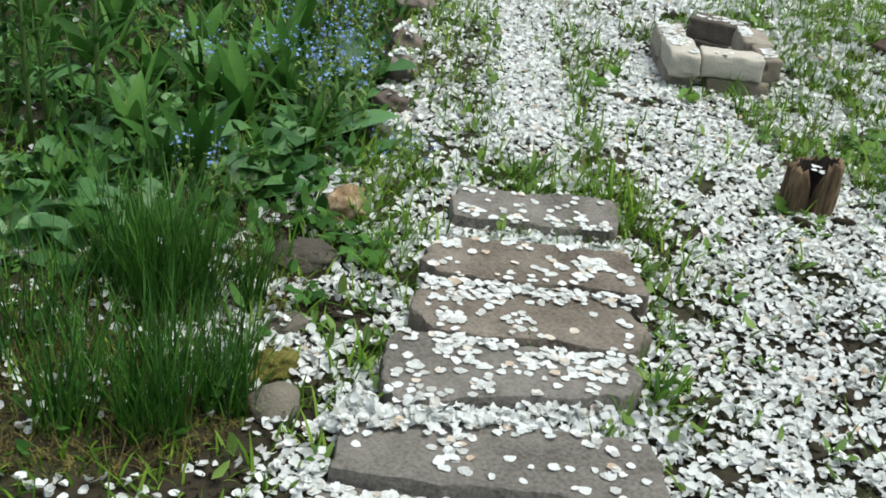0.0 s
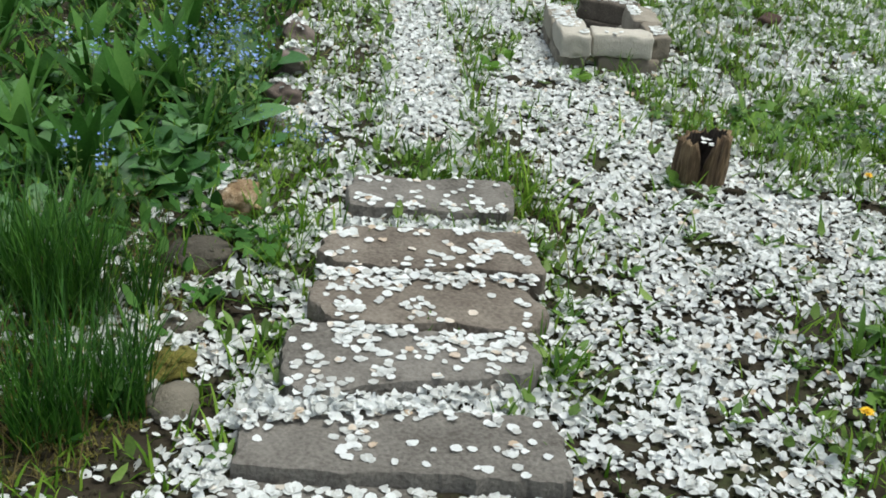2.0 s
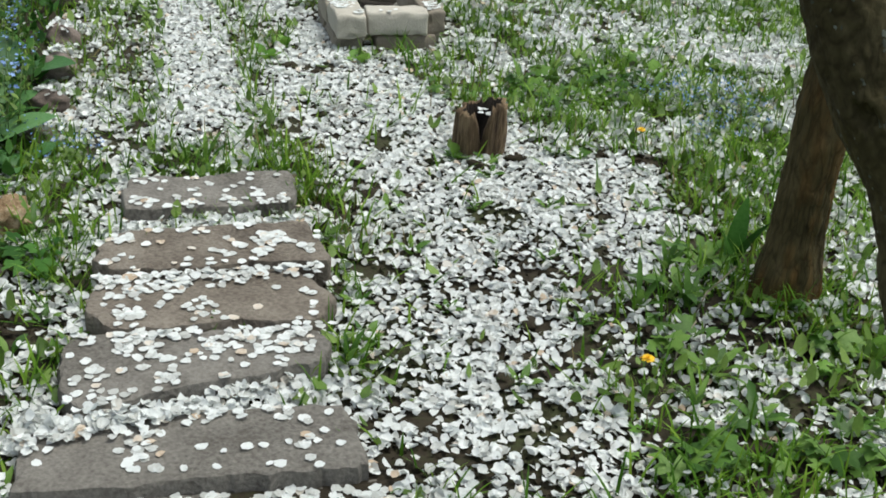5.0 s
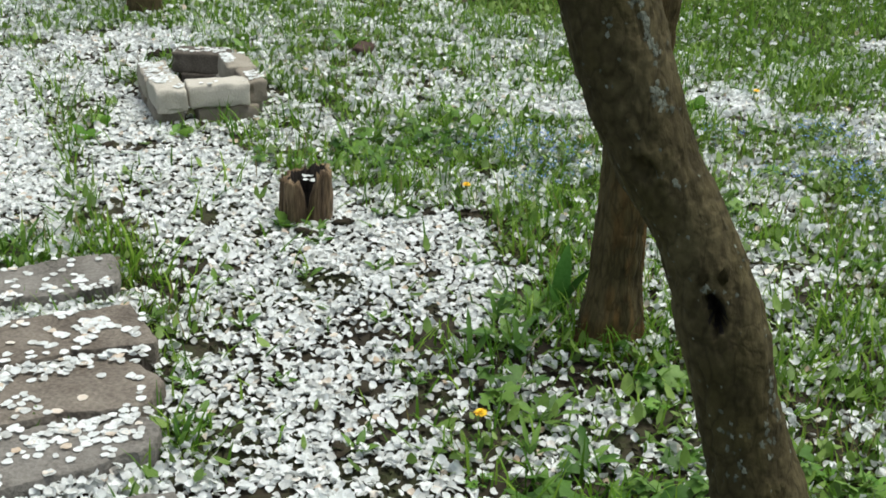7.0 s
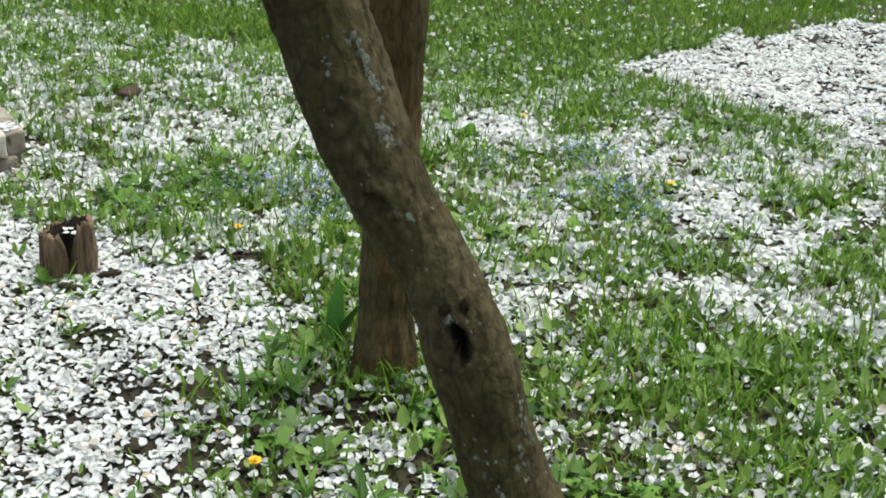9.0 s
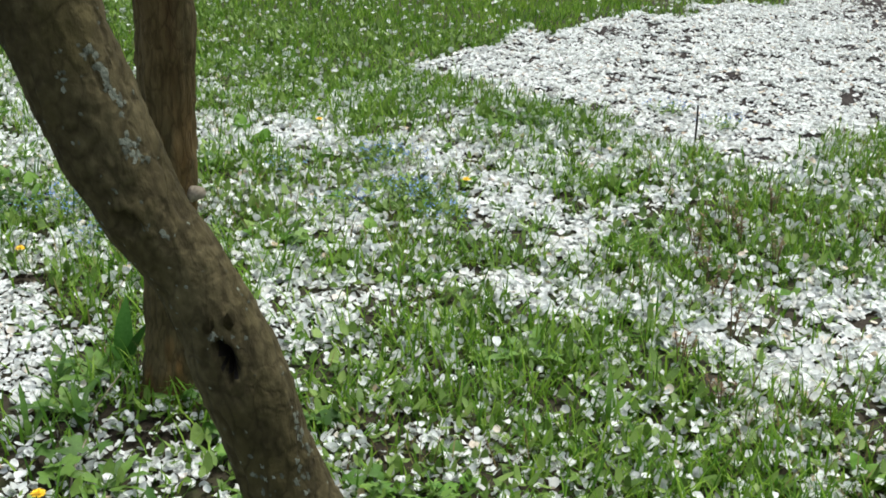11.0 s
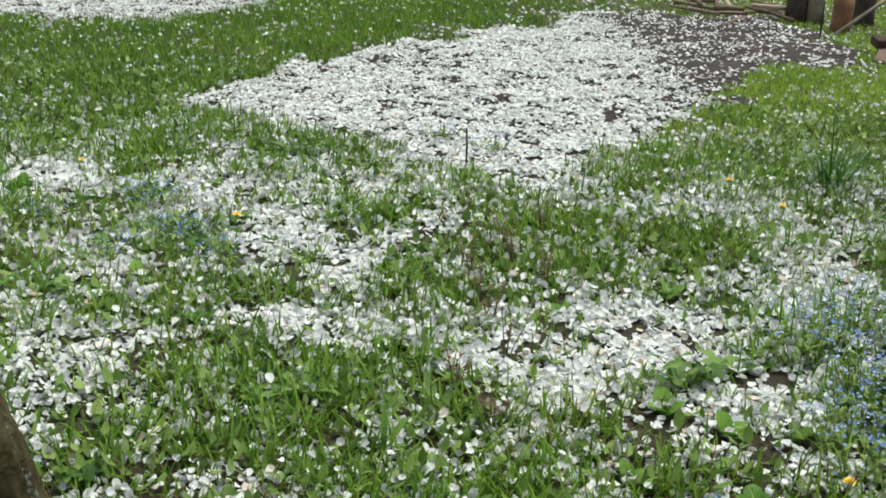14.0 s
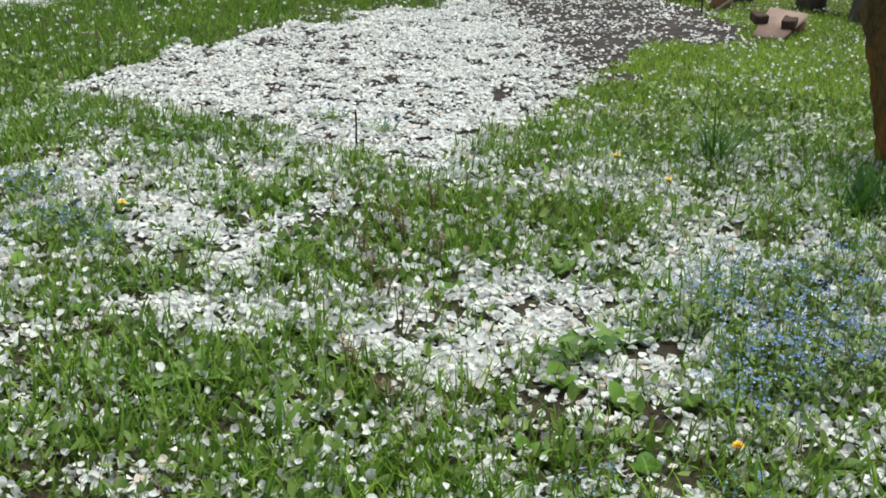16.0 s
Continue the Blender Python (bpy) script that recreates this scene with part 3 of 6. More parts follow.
def brick_tops():
    """Plan corners and height of the upper bricks."""
    out = []
    for k, (x, y, z, a) in enumerate(UPPER):
        m = RING_AT @ pose(x, y, z, 0, 0, a)
        out.append(([tuple((m @ Vector((sx * 0.092, sy * (0.025 if k == 2 else 0.042), 0)))[:2]) for sx, sy in ((-1, -1), (-1, 1), (1, 1), (1, -1))], z + 0.081))
    return out


brick_ring()
clod = link_mesh("brick", brick_mesh("brick", 0.1, 0.07, 0.05, 9), M_BRICK_DARK)
clod.matrix_world = pose(3.36, 3.27, 0.0, 4, -6, 25)
tagged(clod, "broken dark red brick half sunk in grass", "brick")


# ---- stump ----
def stump():
    bm = bmesh.new()
    sides, levels, r0, h = 72, 18, 0.066, 0.165
    rings = []
    for j in range(levels + 1):
        ring = []
        for k in range(sides):
            a = 2 * math.pi * k / sides
            n = Vector((math.cos(a), math.sin(a), 0))
            t = j / levels
            ridge = 0.14 * noise.noise(Vector((n.x * 3.5, n.y * 3.5, t * 0.6))) + 0.13 * noise.noise(Vector((n.x * 10, n.y * 10, t * 0.9))) + 0.05 * noise.noise(Vector((n.x * 24, n.y * 24, t * 3)))
            r = r0 * (1 + ridge) * (1.06 - 0.1 * t + 0.06 * t * t)
            top = h * (0.96 + 0.1 * noise.noise(Vector((n.x * 4, n.y * 4, 3))) + 0.13 * noise.noise(Vector((n.x * 12, n.y * 12, 5))))
            cleft = abs((a - 3.78 + 0.1 * t + math.pi) % (2 * math.pi) - math.pi) / 0.46
            if cleft < 1:
                top *= 0.34 + 0.66 * cleft ** 0.7
                r *= 1 - 0.3 * (1 - cleft) * min(1.0, t * 3)
            top *= 1.0 + 0.12 * math.cos(a - 4.9)
            ring.append(bm.verts.new((n.x * r, n.y * r, t * top - 0.02)))
        rings.append(ring)
    inner = []
    for depth, f in ((-0.002, 0.8), (0.05, 0.62), (0.09, 0.2)):
        ring = []
        for k in range(sides):
            v = rings[levels][k].co
            ring.append(bm.verts.new((v.x * f, v.y * f, v.z - depth + 0.01 * noise.noise(v * 60))))
        inner.append(ring)
    allr = rings + inner
    for a, b in zip(allr, allr[1:]):
        for k in range(sides):
            bm.faces.new((a[k], a[(k + 1) % sides], b[(k + 1) % sides], b[k]))
    bm.faces.new(inner[-1])
    # inner faces get the near-black wood, which paints the cleft's shade
    shell = set(v for ring in rings for v in ring) | set(inner[0])
    for f in bm.faces:
        f.material_index = int(not all(v in shell for v in f.verts))
    ob = part("tree_stump", bm, M_STUMP)
    ob.data.materials.append(M_HOLLOW)
    ob.matrix_world = pose(2.0, 2.13, float(lay(2.0, 2.13)), 2, -3, 20)
    tagged(ob, "short rotten hollow stump with splintered brown wood", "tree stump")


stump()


# ---- trees ----
def trunk_mesh(points, radii, seed, sides=40, step=0.02, dents=(), flutes=1.0, lumps=1.0):
    """A trunk with long bark ridges; dents: (place, half width, half height, depth) pits in the bark."""
    coarse, rad0 = smooth_line(points, radii, 12)
    pts, rad, run = [coarse[0]], [rad0[0]], [0.0]
    for p, r in zip(coarse[1:], rad0[1:]):
        gap = (p - pts[-1]).length
        n = max(1, round(gap / step))
        a, ra, s0 = pts[-1], rad[-1], run[-1]
        for k in range(1, n + 1):
            pts.append(a.lerp(p, k / n))
            rad.append(ra + (r - ra) * k / n)
            run.append(s0 + gap * k / n)
    bm = bmesh.new()
    rings, deep = [], set()
    side = Vector((1, 0, 0))
    off = Vector((seed * 3.1, seed * 1.7, 0))
    for i, p in enumerate(pts):
        d = (pts[min(i + 1, len(pts) - 1)] - pts[max(i - 1, 0)]).normalized()
        side = (side - d * side.dot(d)).normalized()
        up = d.cross(side)
        ring = []
        for k in range(sides):
            a = 2 * math.pi * k / sides
            c, s = math.cos(a), math.sin(a)
            n = side * c + up * s
            t = run[i]
            at_bark = p + n * rad[i] + off
            f = 0.08 * noise.noise(Vector((c * 1.3, s * 1.3, t * 4)) + off) + flutes * 0.06 * noise.noise(Vector((c * 3.5, s * 3.5, t * 5)) + off)
            f += lumps * (0.1 * noise.noise(at_bark * 13) + 0.06 * noise.noise(at_bark * 31)) + 0.03 * noise.noise(at_bark * 75) - 0.05 * max(0.0, 0.12 - abs(noise.noise(Vector((at_bark.x, at_bark.y, at_bark.z * 0.35)) * 26))) * 8
            f += flutes * 0.06 * noise.noise(Vector((c * 8, s * 8, t * 11)) + off) + 0.02 * noise.noise(Vector((c * 16, s * 16, t * 45)) + off) - 0.05 * max(0.0, 0.25 - abs(noise.noise(Vector((c * 5, s * 5, t * 7)) + off)) * 4)
            q = p + n * rad[i] * (1 + f)
            for place, hw, hh, depth in dents:
                away = q - Vector(place)
                if away.length < 0.09:
                    along = away.dot(d)
                    across = (away - d * along).length
                    e = (across / hw) ** 2 + (along / hh) ** 2
                    e *= 1 + 0.9 * noise.noise(q * 70) + 0.4 * noise.noise(q * 160)
                    if e < 1:
                        q -= n * depth * min(1.0, (1 - e) * 2.2)
                    elif e < 2.6:
                        q += n * 0.004 * math.sin((e - 1) / 1.6 * math.pi)
            ring.append(bm.verts.new(q))
            # deepest points of a pit take the wood with painted-in shade
            if any(depth > 0.03 and (q - p).length < rad[i] - 0.45 * depth and (p + n * rad[i] - Vector(place)).length < hh * 1.4 for place, hw, hh, depth in dents):
                deep.add(ring[-1])
        rings.append(ring)
    for a, b in zip(rings, rings[1:]):
        for k in range(sides):
            f = bm.faces.new((a[k], a[(k + 1) % sides], b[(k + 1) % sides], b[k]))
            if sum(v in deep for v in f.verts) >= 2:
                f.material_index = 1
    bm.faces.new(rings[0][::-1])
    bm.faces.new(rings[-1])
    return bm


def trunk_part(bm, bark, root):
    mesh = bpy.data.meshes.new("trunk")
    bm.to_mesh(mesh)
    bm.free()
    mesh.materials.append(bark)
    mesh.materials.append(M_HOLLOW)
    return link_mesh("trunk", mesh, None, root)


def lichen_flakes(line, radii, root, seed, lone, cluster, trunk):
    """Grey flakes on the side of the trunk that faces the steps."""
    rng = random.Random(seed)
    pts = [Vector(p) for p in line]
    bm = bmesh.new()
    skin = BVHTree.FromPolygons([v.co for v in trunk.data.vertices], [tuple(p.vertices) for p in trunk.data.polygons])
    jobs = [(rng.uniform(0.25, 1.1), rng.uniform(-70, 85), rng.uniform(0.001, 0.0024)) for _ in range(lone)]
    for h, deg, rise, turn, count in cluster:
        jobs += [(h + rng.gauss(0, rise), deg + rng.gauss(0, turn), rng.uniform(0.0015, 0.0042)) for _ in range(count)]
    for h, deg, size in jobs:
        i = next((k for k in range(len(pts) - 1) if pts[k].z <= h <= pts[k + 1].z), None)
        if i is None:
            continue
        t = (h - pts[i].z) / (pts[i + 1].z - pts[i].z)
        axis, r = pts[i].lerp(pts[i + 1], t), radii[i] * (1 - t) + radii[i + 1] * t
        a = radians(deg)
        n = Vector((-0.89, -0.45, 0)) * math.cos(a) + Vector((0.45, -0.89, 0)) * math.sin(a)
        up = (pts[i + 1] - pts[i]).normalized()
        n = (n - up * n.dot(up)).normalized()
        w = up.cross(n)
        k = rng.randint(7, 10)
        spots = [axis] + [axis + (w * math.cos(6.283 * q / k) + up * 1.3 * math.sin(6.283 * q / k)) * size * rng.uniform(0.4, 1.6) for q in range(k)]
        hits = [skin.ray_cast(s + n * 0.2, -n)[0] for s in spots]
        if None in hits:
            continue
        mid = bm.verts.new(hits[0] + n * 0.0012)
        rim = [bm.verts.new(p + n * 0.0003) for p in hits[1:]]
        for q in range(k):
            bm.faces.new((mid, rim[q], rim[(q + 1) % k]))
    part("lichen", bm, M_LICHEN, root, "pale grey-green lichen flakes")["kind"] = "stuff"


def limbs(root, starts, seed, material):
    """Bare limbs that fork twice above the view."""
    rng = random.Random(seed)
    for base, dirn, length, r in starts:
        bm = bmesh.new()
        p, d = Vector(base), Vector(dirn).normalized()
        todo = [(p, d, length, r, 0)]
        while todo:
            p, d, length, r, depth = todo.pop()
            pts = [p]
            q = p.copy()
            for s in range(5):
                d = (d + Vector((rng.uniform(-0.2, 0.2), rng.uniform(-0.2, 0.2), rng.uniform(-0.05, 0.18)))).normalized()
                q = q + d * length / 5
                pts.append(q.copy())
            tube(bm, pts, [r * (1 - 0.1 * s) for s in range(6)], 10, 0.1, seed)
            if depth < 2:
                for _ in range(2):
                    todo.append((q, (d + Vector((rng.uniform(-0.7, 0.7), rng.uniform(-0.7, 0.7), rng.uniform(-0.1, 0.4)))).normalized(), length * 0.7, r * 0.45, depth + 1))
        part("limb", bm, material, root)


def tree_leaning():
    root = tagged(new("leaning_tree"), "leaning cherry tree with dark lichen-spotted bark and a hole", "tree", "cherry trees")
    line = [(1.30, 0.27, -0.06), (1.275, 0.32, 0.1), (1.25, 0.375, 0.3), (1.237, 0.4, 0.388), (1.225, 0.424, 0.475), (1.213, 0.446, 0.56), (1.199, 0.474, 0.641), (1.181, 0.506, 0.719),
            (1.157, 0.546, 0.794), (1.139, 0.577, 0.867), (1.125, 0.601, 0.938), (1.113, 0.621, 1.006), (1.1, 0.645, 1.1), (1.085, 0.67, 1.25), (1.06, 0.69, 1.5)]
    radii = [0.098, 0.081, 0.067, 0.061, 0.056, 0.06, 0.055, 0.05, 0.053, 0.059, 0.062, 0.062, 0.062, 0.062, 0.06]
    pits = [((1.155, 0.437, 0.622), 0.011, 0.03, 0.05), ((1.19, 0.345, 0.38), 0.008, 0.03, 0.012), ((1.098, 0.535, 0.803), 0.016, 0.016, 0.012), ((1.2, 0.33, 0.33), 0.012, 0.03, 0.02)]
    trunk = trunk_part(trunk_mesh(line, radii, 3, 120, 0.006, pits, 0.25, 0.6), M_BARK, root)
    patches = [(0.993, 40, 0.008, 5, 9), (0.96, 48, 0.012, 4, 14), (0.934, 53, 0.01, 4, 12), (0.886, 42, 0.008, 6, 12), (0.872, 48, 0.008, 6, 12), (0.779, 25, 0.003, 2, 4), (0.797, 9, 0.002, 2, 3),
               (0.494, 61, 0.012, 4, 14), (0.467, 64, 0.01, 3, 10), (0.452, -16, 0.02, 10, 9), (0.402, -8, 0.025, 12, 12), (0.431, 40, 0.015, 8, 8), (0.654, 0, 0.003, 3, 3), (0.978, 2, 0.012, 3, 5)]
    lichen_flakes(line, radii, root, 9, 110, patches, trunk)
    for at_hole, heading, long, wide, rise in (((1.146, 0.457, 0.652), 3.9, 0.035, 0.02, 1.25), ((1.158, 0.436, 0.66), 3.5, 0.03, 0.014, 1.0)):
        bm = bmesh.new()
        leaf_into(bm, at_hole, heading, long, wide, rise, -0.8, 0.3, 0.4, 6, 0.2)
        bmesh.ops.solidify(bm, geom=bm.faces[:], thickness=0.003)
        part("bark_flap", bm, M_BARK, root, "torn bark edge at the hole", smooth=False)
    limbs(root, [((1.06, 0.69, 1.46), (-0.5, 0.3, 0.8), 0.9, 0.04), ((1.06, 0.69, 1.46), (0.5, 0.5, 0.8), 1.0, 0.042)], 5, M_BARK)
    return root, trunk


def tree_behind():
    root = tagged(new("tree"), "upright cherry tree with reddish brown fissured bark", "tree", "cherry trees")
    line = [(1.965, 1.09, -0.05), (1.965, 1.088, 0.06), (1.965, 1.087, 0.2), (1.966, 1.084, 0.45), (1.969, 1.078, 0.7), (1.972, 1.07, 1.0), (1.98, 1.05, 1.6)]
    radii = [0.11, 0.075, 0.06, 0.058, 0.056, 0.056, 0.055]
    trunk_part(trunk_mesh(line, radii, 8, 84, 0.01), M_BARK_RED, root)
    bm = bmesh.new()
    tube(bm, [(1.975, 1.04, 0.49), (1.968, 1.015, 0.5), (1.964, 1.003, 0.503)], [0.018, 0.015, 0.013], 14, 0.15, 4)
    part("cut_stub", bm, M_WOOD, root, "pale pinkish cut branch stub")
    limbs(root, [((1.98, 1.05, 1.56), (0.6, -0.2, 0.8), 0.9, 0.04), ((1.98, 1.05, 1.56), (-0.1, 0.6, 0.8), 0.9, 0.038)], 6, M_BARK_RED)


def tree_far():
    root = tagged(new("tree"), "old fruit tree with thick brown bark beside the lawn", "tree", "cherry trees")
    line = [(4.754, -1.829, -0.1), (4.764, -1.799, -0.103), (4.788, -1.717, 0.035), (4.809, -1.641, 0.264), (4.826, -1.577, 0.521), (4.833, -1.552, 0.648), (4.833, -1.542, 1.2), (4.853, -1.552, 1.8)]
    radii = [0.2, 0.15, 0.115, 0.1, 0.098, 0.098, 0.098, 0.098]
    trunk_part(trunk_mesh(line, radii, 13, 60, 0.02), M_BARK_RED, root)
    limbs(root, [((4.853, -1.552, 1.750), (0.6, -0.4, 0.8), 1.0, 0.06), ((4.853, -1.552, 1.750), (-0.5, -0.3, 0.8), 1.0, 0.06)], 7, M_BARK_RED)


def tree_by_ring():
    root = tagged(new("tree"), "slim brown fruit tree trunk beyond the brick ring", "tree", "cherry trees")
    line = [(3.13, 4.47, -0.07), (3.135, 4.475, 0.05), (3.15, 4.475, 0.2), (3.17, 4.47, 0.5), (3.19, 4.47, 1.0), (3.2, 4.48, 1.7)]
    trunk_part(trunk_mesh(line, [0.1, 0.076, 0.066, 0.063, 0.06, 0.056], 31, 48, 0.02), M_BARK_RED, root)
    limbs(root, [((3.2, 4.48, 1.65), (0.5, 0.4, 0.8), 0.8, 0.038), ((3.2, 4.48, 1.65), (-0.5, 0.2, 0.8), 0.8, 0.036)], 9, M_BARK_RED)


def tree_distant():
    root = tagged(new("tree"), "grey old tree trunk at the lawn's end", "tree", "cherry trees")
    line = [(8.42, -2.3, -0.08), (8.42, -2.3, 0.05), (8.43, -2.31, 0.3), (8.45, -2.33, 0.8), (8.47, -2.36, 1.6)]
    trunk_part(trunk_mesh(line, [0.14, 0.1, 0.085, 0.08, 0.075], 21, 48, 0.02), M_LOG_DARK, root)
    limbs(root, [((8.47, -2.36, 1.55), (0.5, -0.4, 0.8), 0.9, 0.05), ((8.47, -2.36, 1.55), (-0.5, 0.1, 0.8), 0.9, 0.05)], 8, M_LOG_DARK)


tree_distant()
tree_by_ring()
tree_leaning()
tree_behind()
tree_far()


# ---- petals and grass ----
DENSE = [(0.9, 0.95), (0.96, 1.37), (1.2, 1.65), (1.42, 2.05), (1.58, 2.4), (1.64, 2.7), (1.95, 3.13), (2.45, 4.3), (3.0, 4.3), (2.88, 3.75), (2.62, 3.68), (2.35, 3.45), (2.2, 3.1), (2.23, 2.9), (2.3, 2.72),
         (2.06, 2.45), (2.15, 2.25), (2.12, 2.02), (2.3, 1.88), (2.28, 1.67), (2.14, 1.46), (1.89, 1.4), (1.72, 1.32), (1.5, 1.18), (1.2, 0.92)]
LEFT_SIDE = [(-0.3, 1.56), (0.1, 1.45), (0.3, 1.6), (0.42, 1.85), (0.58, 2.1), (0.72, 2.35), (1.05, 2.7), (0.95, 2.3), (0.75, 2.0), (0.6, 1.78), (0.48, 1.6), (0.33, 1.35), (0.2, 1.1)]
PETALS_NEAR = [(0.56, 1.91, 0.09, 0.95), (1.2, 0.95, 0.25, 0.85), (0.6, 1.15, 0.4, 0.9), (1.1, 2.6, 0.2, 0.6), (1.45, 3.2, 0.3, 0.6), (1.25, 2.85, 0.2, 0.6), (1.65, 3.6, 0.25, 0.6), (2.0, 3.5, 0.2, 0.6), (1.72, 0.95, 0.3, 0.58), (1.55, 1.1, 0.22, 0.68), (1.9, 0.7, 0.25, 0.48), (2.15, 0.75, 0.2, 0.4), (2.0, 0.45, 0.2, 0.38), (2.3, 0.6, 0.2, 0.36), (1.45, 0.85, 0.2, 0.45), (1.95, 3.9, 0.2, 0.6)]
PETALS_MID = [(3.26, 2.71, 0.24, 0.68), (3.84, 2.99, 0.15, 0.58), (3.11, 2.73, 0.17, 0.58), (2.57, 2.67, 0.12, 0.75), (2.75, 2.62, 0.12, 0.5), (3.99, 1.78, 0.18, 0.85), (3.89, 2.05, 0.13, 0.7), (4.01, 1.31, 0.13, 0.8), (3.53, 1.58, 0.16, 0.6), (3.45, 0.89, 0.16, 0.85), (3.72, 0.5, 0.15, 0.85), (3.36, 0.67, 0.14, 0.85), (2.95, 0.62, 0.14, 0.85), (2.06, 0.7, 0.09, 0.45), (1.84, 1.0, 0.13, 0.55)]
PETALS_BACK = [(3.88, 2.91, 0.2, 0.58), (2.97, 2.63, 0.16, 0.62), (3.29, 2.17, 0.1, 0.8), (3.27, 2.56, 0.13, 0.65), (2.71, 2.86, 0.12, 0.6), (2.54, 2.47, 0.09, 0.5), (3.88, 1.87, 0.15, 0.8), (4.18, 1.51, 0.16, 0.75), (3.62, 1.42, 0.12, 0.5), (4.17, 3.27, 0.16, 0.4)]
PETALS_FAR = [(3.61, 0.89, 0.15, 0.9), (3.39, 0.58, 0.14, 0.85), (3.34, 0.9, 0.11, 0.8), (3.75, 0.53, 0.09, 0.8), (3.41, 0.34, 0.07, 0.6), (4.04, 1.28, 0.15, 0.9), (4.37, 1.55, 0.14, 0.75), (4.14, 0.69, 0.12, 0.55), (3.92, 0.47, 0.1, 0.55), (3.65, -0.26, 0.1, 0.7), (3.28, -0.13, 0.09, 0.65), (3.75, -1.0, 0.11, 0.65), (3.75, -1.23, 0.11, 0.6), (3.96, -0.8, 0.12, 0.5), (4.63, -0.37, 0.13, 0.4), (5.31, -0.51, 0.18, 0.5), (5.74, -0.86, 0.19, 0.45), (5.26, -1.46, 0.21, 0.5), (5.3, -1.25, 0.15, 0.4)]
PETALS_RIGHT = [(3.03, -0.37, 0.18, 0.95), (2.92, -0.52, 0.16, 0.9), (3.18, -0.29, 0.11, 0.85), (2.83, 0.0, 0.14, 0.8), (2.71, -0.24, 0.12, 0.85), (2.62, -0.41, 0.13, 0.8), (2.94, -0.62, 0.1, 0.8), (2.44, -0.23, 0.11, 0.65), (2.46, -0.69, 0.1, 0.7), (2.25, -0.59, 0.07, 0.55), (2.33, -0.88, 0.1, 0.65), (2.33, -1.02, 0.08, 0.65), (2.91, 0.65, 0.15, 0.9), (2.86, 0.5, 0.09, 0.8), (2.79, 0.75, 0.08, 0.55), (2.52, 0.6, 0.11, 0.45), (2.58, 0.88, 0.09, 0.5)]
GREEN_A = [(3.66, 0.16, 0.2, 0.9), (4.58, 1.21, 0.19, 0.9), (4.86, -0.78, 0.26, 0.8), (3.71, -0.57, 0.16, 0.7), (4.04, -0.04, 0.12, 0.7), (3.29, 0.02, 0.1, 0.7), (2.52, 0.25, 0.12, 0.7), (2.34, -0.05, 0.14, 0.8), (2.22, 0.25, 0.12, 0.5), (2.27, -0.35, 0.06, 0.6), (3.01, 0.13, 0.06, 0.5), (4.26, 0.37, 0.13, 0.6)]
GREEN_B = [(4.58, 1.18, 0.17, 0.8), (2.48, 0.76, 0.17, 0.3), (2.27, 0.46, 0.21, 0.4), (2.38, 0.11, 0.16, 0.6), (2.97, 1.44, 0.1, 0.6), (3.0, 1.07, 0.1, 0.5), (2.97, 3.01, 0.13, 0.7), (2.72, 2.27, 0.15, 0.8), (2.71, 1.92, 0.14, 0.6), (1.84, 1.12, 0.13, 0.4)]
GREEN_PATH = [(1.22, 2.73, 0.08, 0.55), (1.32, 3.04, 0.09, 0.55), (1.59, 3.43, 0.1, 0.55), (1.81, 3.8, 0.11, 0.55), (0.99, 2.46, 0.07, 0.5), (1.21, 2.5, 0.08, 0.5), (1.45, 3.23, 0.09, 0.5), (1.7, 3.6, 0.09, 0.5), (1.55, 2.47, 0.1, 0.5), (1.77, 2.73, 0.09, 0.35), (1.42, 2.07, 0.07, 0.5), (1.02, 2.73, 0.06, 0.5)]
GREEN_C = GREEN_PATH + [(1.52, 1.02, 0.12, 0.4), (1.96, 1.24, 0.11, 0.5), (1.38, 0.84, 0.13, 0.4), (2.37, 1.6, 0.09, 0.4), (1.73, 1.19, 0.07, 0.4), (1.46, 2.14, 0.06, 0.4)]
PETALS_SPARE = [(4.4, 3.3, 0.5, 0.35), (5.1, -0.5, 0.35, 0.6), (3.65, 3.15, 0.3, 0.35), (2.4, 1.3, 0.3, 0.4), (2.6, 2.55, 0.25, 0.45), (2.55, 0.95, 0.25, 0.4)]
BARE_SPOTS = [(0.2, 1.43, 0.07, 0.8), (0.12, 1.44, 0.08, 0.6), (0.24, 1.44, 0.1, 0.65), (0.32, 1.44, 0.07, 0.5), (0.1, 1.52, 0.1, 0.8), (0.19, 1.5, 0.08, 0.7), (0.33, 1.53, 0.07, 0.6), (0.74, 2.12, 0.09, 0.7), (0.68, 2.02, 0.07, 0.6), (0.6, 2.0, 0.06, 0.5), (0.22, 1.42, 0.14, 0.75), (0.05, 1.45, 0.2, 0.85), (0.02, 1.58, 0.2, 0.85), (0.16, 1.58, 0.12, 0.75), (0.36, 1.5, 0.07, 0.6), (0.29, 1.53, 0.12, 0.55), (1.2, 1.62, 0.09, 0.5), (1.3, 1.85, 0.1, 0.55), (1.42, 2.1, 0.11, 0.5), (1.11, 1.45, 0.07, 0.5), (0.7, 2.05, 0.09, 0.45), (0.84, 2.25, 0.1, 0.45)]
